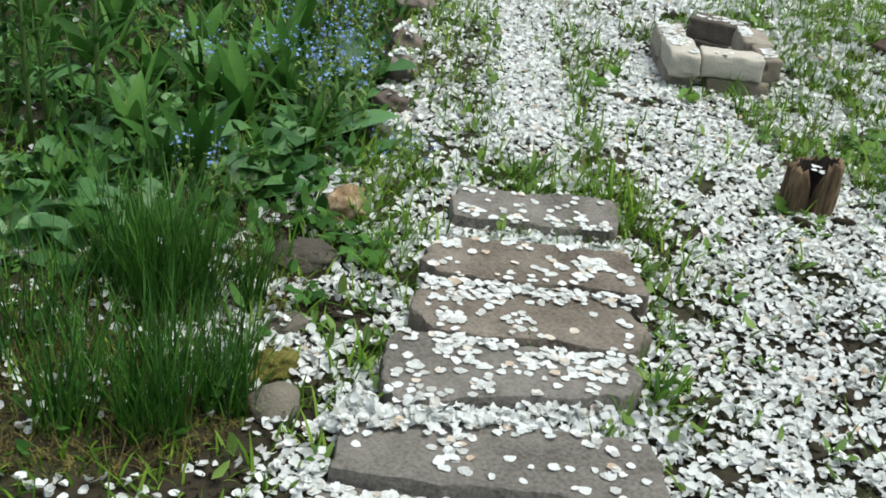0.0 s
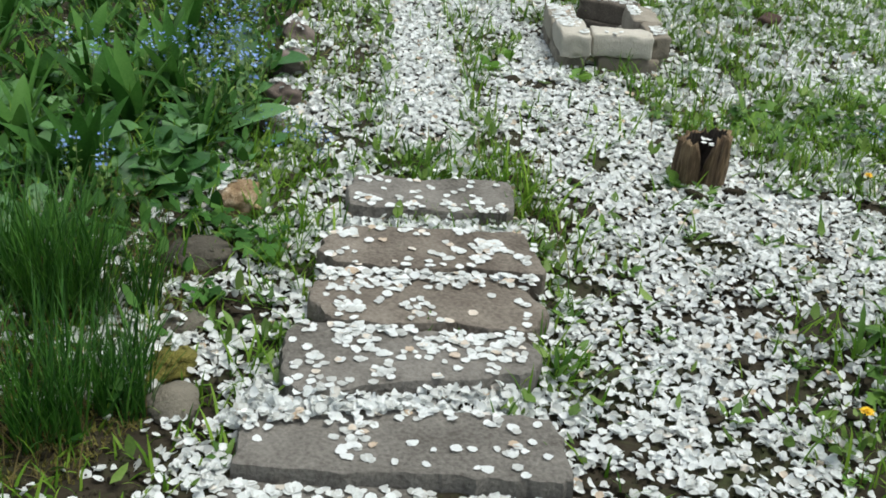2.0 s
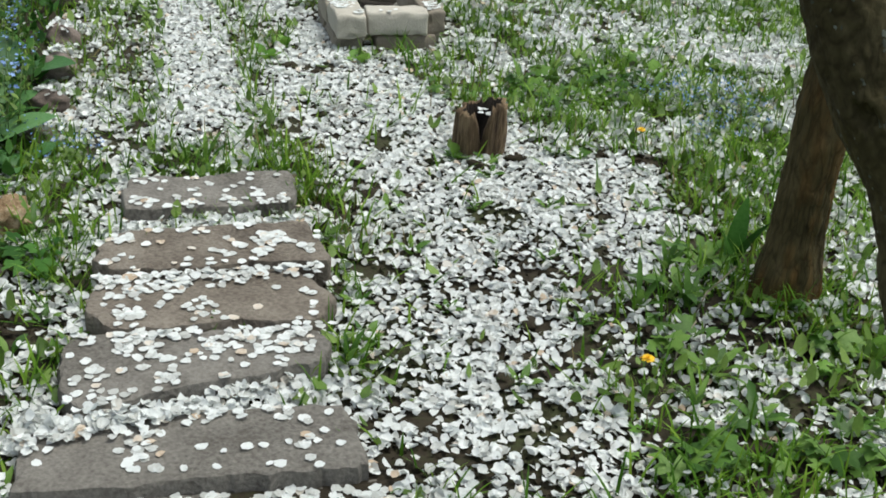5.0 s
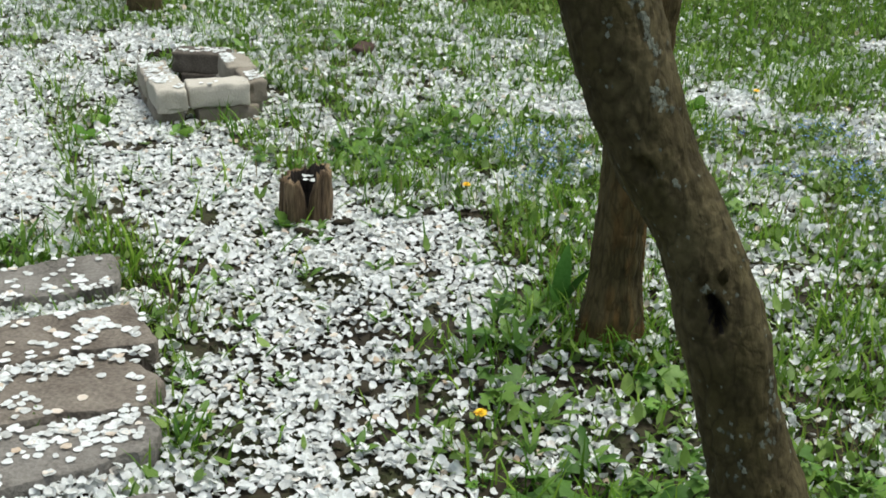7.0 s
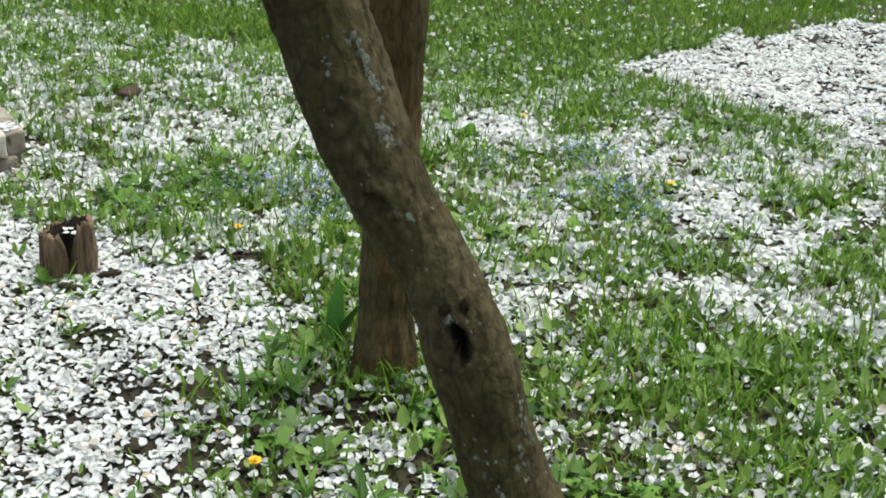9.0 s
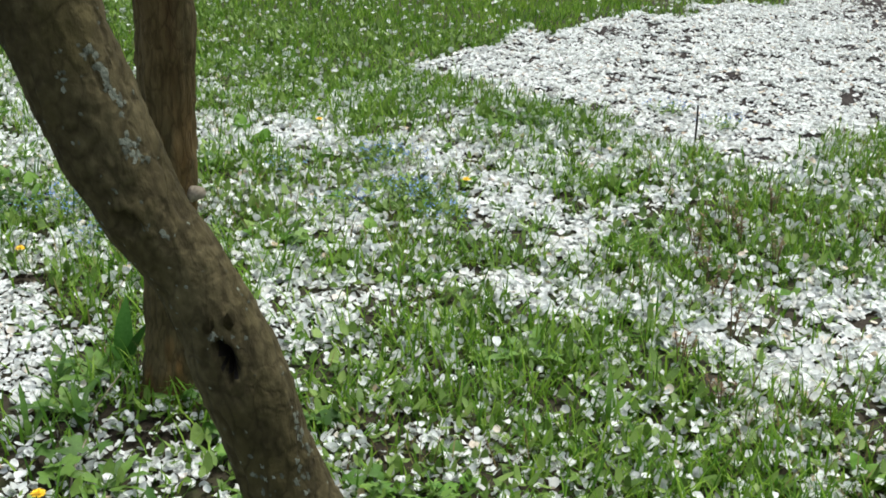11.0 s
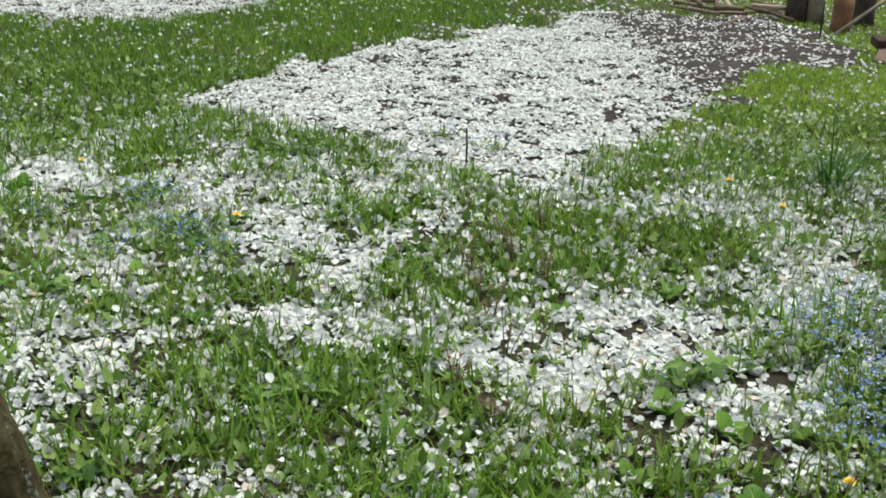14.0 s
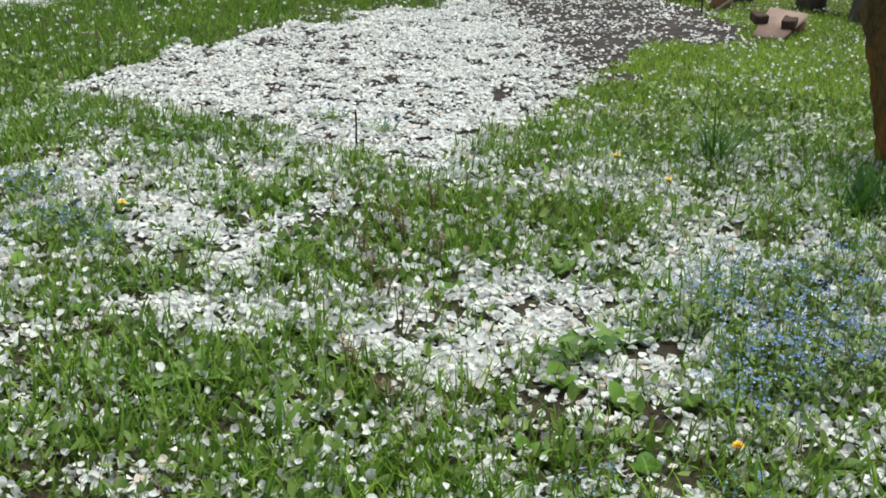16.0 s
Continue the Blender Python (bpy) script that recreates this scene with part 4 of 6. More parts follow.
GRASS_SPOTS = [(2.57, 0.18, 0.3, 0.9), (4.48, 1.11, 0.4, 0.9), (3.52, 0.03, 0.3, 0.4), (4.04, -0.39, 0.45, 0.45), (2.38, -0.18, 0.4, 0.9), (5.0, 2.6, 1.2, 0.9), (6.5, 2.5, 1.0, 1.0),
               (3.4, 3.5, 0.4, 0.4), (2.7, 2.3, 0.4, 0.5), (2.9, 2.05, 0.4, 0.5), (1.75, 0.75, 0.4, 0.5), (2.2, 0.3, 0.5, 0.8), (2.0, 1.2, 0.2, 0.6), (2.75, 1.6, 0.35, 0.7), (1.35, 2.5, 0.15, 0.6), (1.15, 2.1, 0.3, 0.35), (2.75, 3.2, 0.3, 0.8), (0.75, 2.25, 0.15, 0.6), (3.2, 0.25, 0.2, 0.6)]
TOPS = brick_tops() + [([(1.97, 2.1), (1.97, 2.16), (2.03, 2.16), (2.03, 2.1)], 0.115)]


def path_strip(x, y):
    return np.exp(-(seg_distance(x, y, (1.43, 2.62), (2.25, 4.2)) / 0.13) ** 4)


def middle(a, b, t=0.5):
    return (a[0] * (1 - t) + b[0] * t, a[1] * (1 - t) + b[1] * t)


# at the foot of each step's riser
HEAPS = (0.3, 1.25, 0.25, 0.4, 0.8)
PILES = []
for (low, _), (high, _), reach, ahead in zip(SLABS, SLABS[1:], (0.05, 0.07, 0.034, 0.032, 0.055), (0.03, 0.022, 0.014, 0.014, 0.035)):
    fl, bl, br, fr = high
    dx, dy = fl[0] - bl[0], fl[1] - bl[1]
    d = math.hypot(dx, dy)
    ends = ((fl[0] + dx / d * ahead, fl[1] + dy / d * ahead), (fr[0] + dx / d * ahead, fr[1] + dy / d * ahead))
    PILES.append((ends[0], middle(*ends, 0.8 if len(PILES) == 1 else 1.0), reach))


def gap_piles(x, y):
    """Petals gather on each tread at the foot of the next riser."""
    out = np.zeros(np.shape(x))
    slab = in_slab(x, y)
    wx, wy = x + 0.05 * (vnoise(x, y, 0.06, 63) - 0.5), y + 0.05 * (vnoise(x, y, 0.06, 64) - 0.5)
    for k, (a, b, r) in enumerate(PILES):
        out = np.maximum(out, HEAPS[k] * np.exp(-(seg_distance(wx, wy, a, b) / r) ** 4) * ((slab == k) | (slab < 0)))
    return out


# petals lying on each tread: (x, y, how many, spread)
ON_STEP = {}
ON_STEP[1] = [(0.416, 1.479, 1, 0.004), (0.426, 1.456, 1, 0.004), (0.54, 1.408, 1, 0.004), (0.581, 1.374, 9, 0.023), (0.544, 1.342, 1, 0.004), (0.578, 1.328, 2, 0.008), (0.606, 1.299, 1, 0.004), (0.655, 1.337, 2, 0.01), (0.691, 1.302, 1, 0.004), (0.72, 1.285, 1, 0.004), (0.757, 1.28, 1, 0.007), (0.823, 1.324, 2, 0.007), (0.789, 1.264, 1, 0.007), (0.795, 1.241, 1, 0.004), (0.824, 1.247, 5, 0.013), (0.844, 1.292, 2, 0.008), (0.891, 1.291, 1, 0.007), (0.853, 1.243, 1, 0.004), (0.853, 1.207, 1, 0.007), (0.789, 1.204, 1, 0.004), (0.72, 1.228, 1, 0.004), (0.707, 1.384, 1, 0.008), (0.622, 1.414, 1, 0.004)]
ON_STEP[2] = [(0.642, 1.739, 4, 0.017), (0.598, 1.693, 1, 0.003), (0.608, 1.659, 2, 0.008), (0.609, 1.622, 5, 0.015), (0.565, 1.614, 3, 0.012), (0.641, 1.603, 2, 0.008), (0.707, 1.667, 16, 0.033), (0.717, 1.612, 6, 0.012), (0.736, 1.577, 5, 0.017), (0.688, 1.59, 3, 0.008), (0.699, 1.528, 8, 0.022), (0.825, 1.583, 10, 0.022), (0.778, 1.565, 3, 0.012), (0.828, 1.521, 1, 0.004), (0.94, 1.541, 26, 0.05), (0.99, 1.538, 10, 0.025), (0.935, 1.491, 5, 0.017), (0.878, 1.611, 14, 0.05), (0.595, 1.577, 3, 0.012), (0.596, 1.529, 10, 0.033), (0.543, 1.563, 5, 0.017), (0.795, 1.463, 6, 0.022), (0.868, 1.442, 6, 0.022), (0.898, 1.401, 1, 0.004)]
ON_STEP[3] = [(0.74, 1.767, 13, 0.025), (0.743, 1.841, 3, 0.012), (0.815, 1.763, 2, 0.008), (0.857, 1.718, 4, 0.012), (0.894, 1.727, 6, 0.017), (0.866, 1.675, 1, 0.003), (0.931, 1.77, 1, 0.004), (0.883, 1.818, 16, 0.033), (0.799, 1.864, 18, 0.041), (1.021, 1.771, 14, 0.03), (1.051, 1.751, 5, 0.013), (1.041, 1.689, 1, 0.004), (1.112, 1.724, 3, 0.012), (1.093, 1.64, 2, 0.007), (1.082, 1.648, 2, 0.007), (1.049, 1.562, 1, 0.004), (1.066, 1.588, 1, 0.004), (0.973, 1.808, 12, 0.041), (1.149, 1.727, 4, 0.017)]
ON_STEP[4] = [(0.871, 2.034, 9, 0.022), (0.8, 1.955, 4, 0.012), (0.852, 1.95, 1, 0.004), (0.844, 1.905, 2, 0.008), (0.931, 1.97, 1, 0.004), (0.976, 1.921, 1, 0.004), (0.911, 1.876, 1, 0.008), (0.947, 2.031, 4, 0.013), (1.031, 1.969, 3, 0.012), (1.01, 1.891, 1, 0.004), (1.015, 1.864, 2, 0.007), (1.034, 1.846, 1, 0.004), (1.064, 1.911, 2, 0.007), (1.135, 1.945, 6, 0.02), (1.143, 1.86, 22, 0.028), (1.09, 1.819, 8, 0.022), (1.171, 1.787, 6, 0.022), (1.189, 1.769, 2, 0.01), (1.079, 1.875, 3, 0.013), (1.012, 2.016, 4, 0.02)]
ON_STEP[5] = [(1.072, 2.307, 5, 0.022), (1.179, 2.268, 4, 0.012), (1.011, 2.246, 1, 0.007), (1.088, 2.246, 1, 0.007), (1.147, 2.208, 2, 0.007), (1.196, 2.224, 2, 0.007), (1.207, 2.172, 1, 0.007), (1.289, 2.188, 2, 0.007), (1.347, 2.175, 1, 0.007), (1.253, 2.114, 5, 0.022), (1.254, 2.036, 12, 0.022), (1.298, 2.057, 6, 0.013), (1.044, 2.159, 2, 0.017)]
ON_STEP[5] += [(1.1, 2.14, 12, 0.03), (1.02, 2.2, 8, 0.025), (1.19, 2.09, 12, 0.03), (1.1, 2.3, 6, 0.04), (1.3, 2.2, 5, 0.04)]
ON_STEP[0] = [(0.5, 1.27, 14, 0.05), (0.6, 1.2, 12, 0.05), (0.72, 1.15, 10, 0.05), (0.4, 1.34, 8, 0.03), (0.82, 1.08, 8, 0.03)]


def rise_between(v, a, b):
    t = np.clip((v - a) / (b - a), 0, 1)
    return t * t * (3 - 2 * t)


def white_zone(x, y):
    """Where petals lie closed, from 0 to 1, with a frayed rim."""
    wx, wy = x + 0.28 * (vnoise(x, y, 0.22, 61) - 0.5), y + 0.28 * (vnoise(x, y, 0.22, 62) - 0.5)
    edge = np.full(np.shape(x), 9.0)
    for k in range(len(DENSE)):
        edge = np.minimum(edge, seg_distance(wx, wy, DENSE[k], DENSE[(k + 1) % len(DENSE)]))
    edge = np.where(inside(wx, wy, DENSE), edge, -edge)
    z = 0.92 * rise_between(edge, -0.06, 0.07)
    z = np.maximum(z, (0.97 - 0.22 * rise_between(y, 1.7, 2.0)) * inside(wx, wy, LEFT_SIDE))
    for table in (PETALS_NEAR, PETALS_MID, PETALS_BACK, PETALS_FAR, PETALS_RIGHT, PETALS_SPARE):
        z = np.maximum(z, blobs(wx, wy, table))
    return z * (1 - blobs(wx, wy, BARE_SPOTS))


def rock_lift(x, y):
    """Height of the edging stones over z 0, or 0 beside them."""
    out = np.zeros(np.shape(x))
    for rx, ry, sx, sy, sz, z0, turn in ROCK_TOPS:
        u = ((x - rx) * math.cos(turn) + (y - ry) * math.sin(turn)) / sx
        v = (-(x - rx) * math.sin(turn) + (y - ry) * math.cos(turn)) / sy
        out = np.where(u * u + v * v < 0.72, z0 + sz * np.sqrt(np.clip(1 - u * u - v * v, 0, 1)) * 1.04, out)
    return out


def in_top(x, y):
    which = np.full(np.shape(x), -1)
    for i, (corners, top) in enumerate(TOPS):
        which[inside(x, y, corners)] = i
    return which


def bed_rim(x, y):
    return np.min([seg_distance(x, y, a, b) for a, b in zip(BED_EDGE, BED_EDGE[1:])], axis=0)


def clumps(x, y):
    """Patches where petals lie thick, between patches of thick grass."""
    return 0.6 * vnoise(x, y, 0.3, 23) + 0.4 * vnoise(x, y, 0.11, 24)


def petal_cover(x, y):
    holes = vnoise(x, y, 0.1, 21) * 0.6 + vnoise(x, y, 0.045, 22) * 0.4
    z = white_zone(x, y)
    near = rise_between(2.0 - x, 0.0, 0.4) * rise_between(2.1 - y, 0.0, 0.4) * (x > 0.95)
    afar = rise_between(x, 2.2, 2.6)
    closed = 0.14 + rise_between(holes, 0.24 + 0.07 * afar, 0.45 + 0.08 * afar)
    loose = 0.2 + 0.7 * rise_between(0.75 * vnoise(x, y, 0.05, 69) + 0.25 * holes, 0.28, 0.58)
    c = z * np.where(z > 0.6, closed * (1 - near) + loose * near, 0.15 + 1.3 * rise_between(holes, 0.28, 0.6))
    clump = rise_between(clumps(x, y), 0.36, 0.64)
    green = blobs(x, y, GREEN_A + GREEN_B + GREEN_C + [(1.56, 0.98, 0.12, 0.7), (1.66, 1.12, 0.1, 0.7)])
    c = np.maximum(c, (0.74 * (1 - rise_between(x, 4.6, 5.6)) + 0.07) * rise_between(holes, 0.18, 0.66) * (0.4 + 0.85 * clump))
    c = c * (1 - 0.5 * green)
    c = np.maximum(c, 1.2 * path_strip(x, y))
    d1, d2 = soil_dist(x, y, PATCH), soil_dist(x, y, PATCH_2)
    side = ((y + 0.3) * 2.25 - (x - 6.25) * 0.62) / math.hypot(2.25, 0.62)
    white = np.clip(0.5 + side * 1.7 + 0.16 * (vnoise(x, y, 0.4, 67) - 0.5), 0.11, 1.25) * (0.16 + 1.05 * rise_between(0.3 * holes + 0.7 * vnoise(x, y, 0.06, 66), 0.3, 0.46))
    c = np.where(d1 > -0.03, white, c)
    c = np.where(d2 > -0.03, 0.6 * (0.3 + 0.9 * rise_between(holes, 0.3, 0.6)), c)
    lawn = (x > 5.0) & (y < -0.3) & (d1 < -0.2)
    c = np.where(lawn, np.minimum(c, np.clip(0.85 - (x - 5.0) * 0.5, 0.05, 0.85)), c)
    strip = (x > 4.4) & (y > 1.95 - 0.2 * (x - 5)) & (d1 < -0.12) & (d2 < -0.1)
    c = np.where(strip, np.minimum(c, 0.008 + 0.13 * holes * rise_between(vnoise(x, y, 0.7, 68), 0.45, 0.8)), c)
    c = np.where(in_bed(x, y), 0.02 + (0.12 + 0.7 * (1 - rise_between(bed_rim(x, y), 0.08, 0.26))) * (1 - rise_between(y, 2.6, 2.95)) * rise_between(y, 1.62, 1.8) * rise_between(holes, 0.25, 0.5), c)
    bare = (x < 0.5) & (y > 1.3) & (y < 1.66)
    c = np.where(bare, c * (0.22 + 0.78 * rise_between(x + 0.7 * (1.5 - y), 0.19, 0.32)), c)
    slab = in_slab(x, y)
    c = np.where(slab >= 0, 0.004, c)
    top = in_top(x, y)
    heavy = np.array([0.1, 0.75, 0.4, 0.75, 0.3, 0.9, 0.25, 0.0])[top]
    c = np.where(top >= 0, heavy * rise_between(vnoise(x, y, 0.06, 26), 0.3, 0.55), c)
    c = np.maximum(c, gap_piles(x, y) * (0.45 + 0.9 * vnoise(x, y, 0.12, 27)))
    c = np.where(rock_lift(x, y) > 0, 0.6 * rise_between(holes, 0.36, 0.56), c)
    return np.clip(c, 0, 1.2)


def grass_cover(x, y):
    z = np.maximum(white_zone(x, y), path_strip(x, y))
    g = 0.42 + 0.3 * vnoise(x, y, 0.4, 31) + np.maximum(blobs(x, y, GRASS_SPOTS) * 0.35, blobs(x, y, GREEN_A + GREEN_B + GREEN_C) * 0.6)
    g = g * np.clip(1.05 - z * 1.25, 0.035, 1) * (0.25 + 1.5 * vnoise(x, y, 0.09, 32)) * (1.35 - 0.75 * rise_between(clumps(x, y), 0.36, 0.64))
    lawn = (x > 4.6) & ((y < -0.2) | (y > 1.95 - 0.2 * (x - 5)))
    g = np.where(lawn, np.maximum(g, 0.9), g)
    g = g * (1 - 0.8 * gap_piles(x, y))
    g = np.where((soil_dist(x, y, PATCH) > 0.0) | (soil_dist(x, y, PATCH_2) > 0.0), 0.0, g)
    g = np.where(in_slab(x, y) >= 0, 0.0, g)
    g = np.where(in_bed(x, y), 0.22, g)
    ring = np.hypot(x - 2.49, y - 3.19) < 0.3
    g = np.where(ring, 0.0, g)
    return np.clip(g, 0, 1)


def scatter(rng, box, most, cover):
    """Points in the box (x0, y0, x1, y1), at most so many a square metre, kept by cover."""
    x0, y0, x1, y1 = box
    n = int((x1 - x0) * (y1 - y0) * most)
    x, y = rng.uniform(x0, x1, n), rng.uniform(y0, y1, n)
    keep = rng.uniform(0, 1, n) < cover(x, y)
    return x[keep], y[keep]


def in_sight(x, y):
    """The stretch of garden that lies open to the walk."""
    a = np.degrees(np.arctan2(x + 0.1, y + 0.2))
    d = np.hypot(x + 0.1, y + 0.2)
    return (a > -8) & (a < 122) & (d > 0.75)


def outskirts(x, y):
    """Garden round the stretch that lies open to the walk."""
    thick = ((x > -0.6) & (y > 0.3) & (y < 6.0)) | ((x > 1.6) & (y > -2.6) & (y <= 0.3)) | ((x > 5.0) & (y > -3.4) & (y < 6.0))
    return ~(in_sight(x, y) & thick)


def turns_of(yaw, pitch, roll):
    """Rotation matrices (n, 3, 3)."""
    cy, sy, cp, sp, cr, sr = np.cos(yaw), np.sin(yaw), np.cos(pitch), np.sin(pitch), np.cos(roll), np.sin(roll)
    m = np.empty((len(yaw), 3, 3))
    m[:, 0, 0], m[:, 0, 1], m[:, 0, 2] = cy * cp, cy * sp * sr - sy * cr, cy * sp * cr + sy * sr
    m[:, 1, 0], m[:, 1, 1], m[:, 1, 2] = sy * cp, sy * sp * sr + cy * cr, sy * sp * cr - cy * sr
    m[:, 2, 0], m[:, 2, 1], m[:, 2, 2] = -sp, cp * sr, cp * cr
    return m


def petal_mesh(name, x, y, z, size, tilt, rng, material, fine=True):
    """Cupped petals, a notch at the tip."""
    if fine:
        ang = np.array([0.0, 0.42, 0.95, 1.65, 2.5, 3.78, 4.63, 5.33, 5.86])
        rad = np.array([0.8, 1.02, 1.04, 0.98, 0.84, 0.84, 0.98, 1.04, 1.02])
    else:
        ang = np.array([0.0, 0.55, 1.35, 2.4, 3.88, 4.93, 5.73])
        rad = np.array([0.82, 1.04, 1.03, 0.9, 0.9, 1.03, 1.04])
    n, k = len(x), len(ang)
    a = ang[None, :] + rng.normal(0, 0.05, (n, k))
    r = rad[None, :] * (1 + rng.normal(0, 0.035, (n, k)))
    curl = rng.normal(0, 0.26, (n, 1)) * np.cos(2 * (a - rng.uniform(0, 6.283, (n, 1))))
    cup = rng.uniform(-0.05, 0.4, (n, 1)) * np.minimum(1, 0.3 + 12 * tilt[:, None] ** 2) + curl * np.minimum(1, 0.25 + 10 * tilt[:, None] ** 2) + rng.normal(0, 0.05, (n, k)) + rng.uniform(-0.15, 0.55, (n, 1)) * np.abs(np.sin(a)) * np.minimum(1, 0.15 + 5 * tilt[:, None] ** 2)
    local = np.zeros((n, k + 1, 3))
    wide = rng.uniform(0.6, 0.92, (n, 1))
    local[:, :k, 0], local[:, :k, 1], local[:, :k, 2] = np.cos(a) * r, np.sin(a) * r * wide, cup
    local[:, k, 2] = 0.0
    local *= (size * 0.5)[:, None, None]
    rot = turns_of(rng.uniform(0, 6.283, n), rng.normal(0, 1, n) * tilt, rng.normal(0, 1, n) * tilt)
    v = np.einsum("nij,nkj->nki", rot, local) + np.stack([x, y, z], -1)[:, None, :]
    idx = np.arange(n)[:, None] * (k + 1)
    tri = np.stack([np.stack([np.full(n, k), np.full(n, i), np.full(n, (i + 1) % k)], -1) for i in range(k)], 1) + idx[:, :, None]
    return arrays_mesh(name, v.reshape(-1, 3), tri.reshape(-1, 3), material)


def surface(x, y):
    z = lay(x, y)
    slab = in_slab(x, y)
    for i, (corners, top) in enumerate(SLABS):
        z = np.where(slab == i, top + 0.003, z)
    up = in_top(x, y)
    for i, (corners, top) in enumerate(TOPS):
        z = np.where(up == i, top, z)
    stone = rock_lift(x, y)
    z = np.where(stone > 0, stone, z)
    for bed in (PATCH, PATCH_2):
        edge = soil_dist(x, y, bed)
        z = z + np.where(edge > -0.04, soil_rise(x, y, edge), 0)
    return z


def build_petals():
    rng = np.random.default_rng(7)
    near = lambda x, y: petal_cover(x, y) * in_sight(x, y)
    xs, ys = [], []
    for box, most in (((-0.6, 0.3, 5.2, 6.0), 7000), ((1.6, -2.6, 5.2, 0.3), 7000), ((5.2, -3.4, 10.6, 6.0), 5200)):
        x, y = scatter(rng, box, most, near)
        xs.append(x)
        ys.append(y)
    x, y = scatter(rng, (0.1, 0.9, 1.6, 2.5), 9000, lambda x, y: gap_piles(x, y) * rise_between(vnoise(x, y, 0.1, 28), 0.1, 0.45))
    xo, yo = scatter(rng, (-4.0, -5.0, 10.6, 8.0), 600, lambda x, y: petal_cover(x, y) * outskirts(x, y))
    spots = [(px, py, sp) for rows in ON_STEP.values() for px, py, many, sp in rows for _ in range(many if many < 8 else round(many * 1.8))]
    xt, yt = [np.array([q[k] for q in spots]) + rng.normal(0, 0.7, len(spots)) * np.array([q[2] for q in spots]) for k in (0, 1)]
    on = in_slab(xt, yt) >= 0
    x, y = np.concatenate(xs + [x, xo, xt[on]]), np.concatenate(ys + [y, yo, yt[on]])
    n = len(x)
    slab, soil = np.maximum(in_slab(x, y), in_top(x, y)), (soil_dist(x, y, PATCH) > 0) | (soil_dist(x, y, PATCH_2) > 0)
    g = grass_cover(x, y)
    lift = rng.uniform(0, 1, n) ** 1.5 * (0.007 + 0.026 * g) * (slab < 0) + gap_piles(x, y) * rng.uniform(0.0, 0.022, n)
    z = surface(x, y) + np.where(slab >= 0, 0.0015, 0.004) + lift
    tread = [BVHTree.FromPolygons([v.co for v in ob.data.vertices], [tuple(f.vertices) for f in ob.data.polygons]) for ob in STEPS]
    on_tread = in_slab(x, y)
    for i in np.nonzero(on_tread >= 0)[0]:
        spot = tread[on_tread[i]].ray_cast(Vector((x[i], y[i], 1.0)), Vector((0, 0, -1)))[0]
        if spot:
            z[i] = spot.z + 0.0012 + 0.6 * lift[i] + rng.uniform(0, 0.0025)
    tilt = np.where(slab >= 0, 0.05 + 0.3 * gap_piles(x, y), np.where(soil, 0.27, 0.32 + 0.5 * g))
    size = rng.normal(0.0225, 0.003, n).clip(0.013, 0.03) * np.where(soil, 1.08, 1.0) * np.where((x > 4.9) & (y < -0.2) & ~soil, 0.75, 1.0) * (1 + 0.26 * rise_between(x, 2.2, 3.0) * ~soil)
    old = rng.uniform(0, 1, n) < np.where(in_slab(x, y) >= 0, 0.09, 0.03)
    far = (x > 4.6) | outskirts(x, y)
    for name, sel, mat, label in (("fallen_petals", ~old & ~far, M_PETAL, "white fallen cherry petals strewn over soil and grass"), ("far_petals", ~old & far, M_PETAL, "white fallen petals on the far lawn and soil"),
                                  ("browning_petals", old, M_PETAL_OLD, "fallen petals turning brown and cream")):
        ob = new(name, petal_mesh(name, x[sel], y[sel], z[sel], size[sel], tilt[sel], rng, mat, name != "far_petals"))
        tagged(ob, label, "petals", kind="stuff")


def build_crumbs():
    """Small crumbs of dark soil between the petals beside the steps and on the dug bed's rim."""
    rng = np.random.default_rng(37)
    x, y = scatter(rng, (0.0, 0.6, 2.4, 2.3), 5200, lambda x, y: in_sight(x, y) * (in_slab(x, y) < 0) * rise_between(vnoise(x, y, 0.1, 73), 0.25, 0.6))
    n = len(x)
    z = lay(x, y) + rng.uniform(0.001, 0.005, n)
    mesh = petal_mesh("soil_crumbs", x, y, z, rng.gamma(4, 0.0028, n).clip(0.005, 0.026), np.full(n, 0.7), rng, M_GROUND, False)
    tagged(new("soil_crumbs", mesh), "crumbs and old leaf bits of dark soil between petals", "soil crumbs", kind="stuff")


def blade_mesh(name, x, y, z, length, width, rng, material, lean=0.5, bend=0.8, joints=((1.0, 0.0), (0.85, 0.4), (0.55, 0.33), (0.0, 0.27))):
    n = len(x)
    az = rng.uniform(0, 6.283, n)
    a0 = np.abs(rng.normal(0, lean, n))
    dx, dy = np.cos(az), np.sin(az)
    sx, sy = -dy, dx
    rows = []
    p = np.stack([x, y, z], -1)
    ang = a0
    b = rng.uniform(0.1, bend, n)
    for i, (wf, step) in enumerate(joints):
        p = p + np.stack([dx * np.sin(ang), dy * np.sin(ang), np.cos(ang)], -1) * (length * step)[:, None]
        ang = ang + b * 0.5
        if wf:
            s = np.stack([sx, sy, np.zeros(n)], -1) * (width * 0.5 * wf)[:, None]
            rows += [p - s, p + s]
        else:
            rows.append(p)
    v = np.stack(rows, 1)
    k = v.shape[1]
    t = np.array([(0, 1, 3), (0, 3, 2), (2, 3, 5), (2, 5, 4), (4, 5, 6)] if k == 7 else [(0, 1, 3), (0, 3, 2), (2, 3, 4)])
    tri = t[None] + (np.arange(n) * k)[:, None, None]
    return arrays_mesh(name, v.reshape(-1, 3), tri.reshape(-1, 3), material)


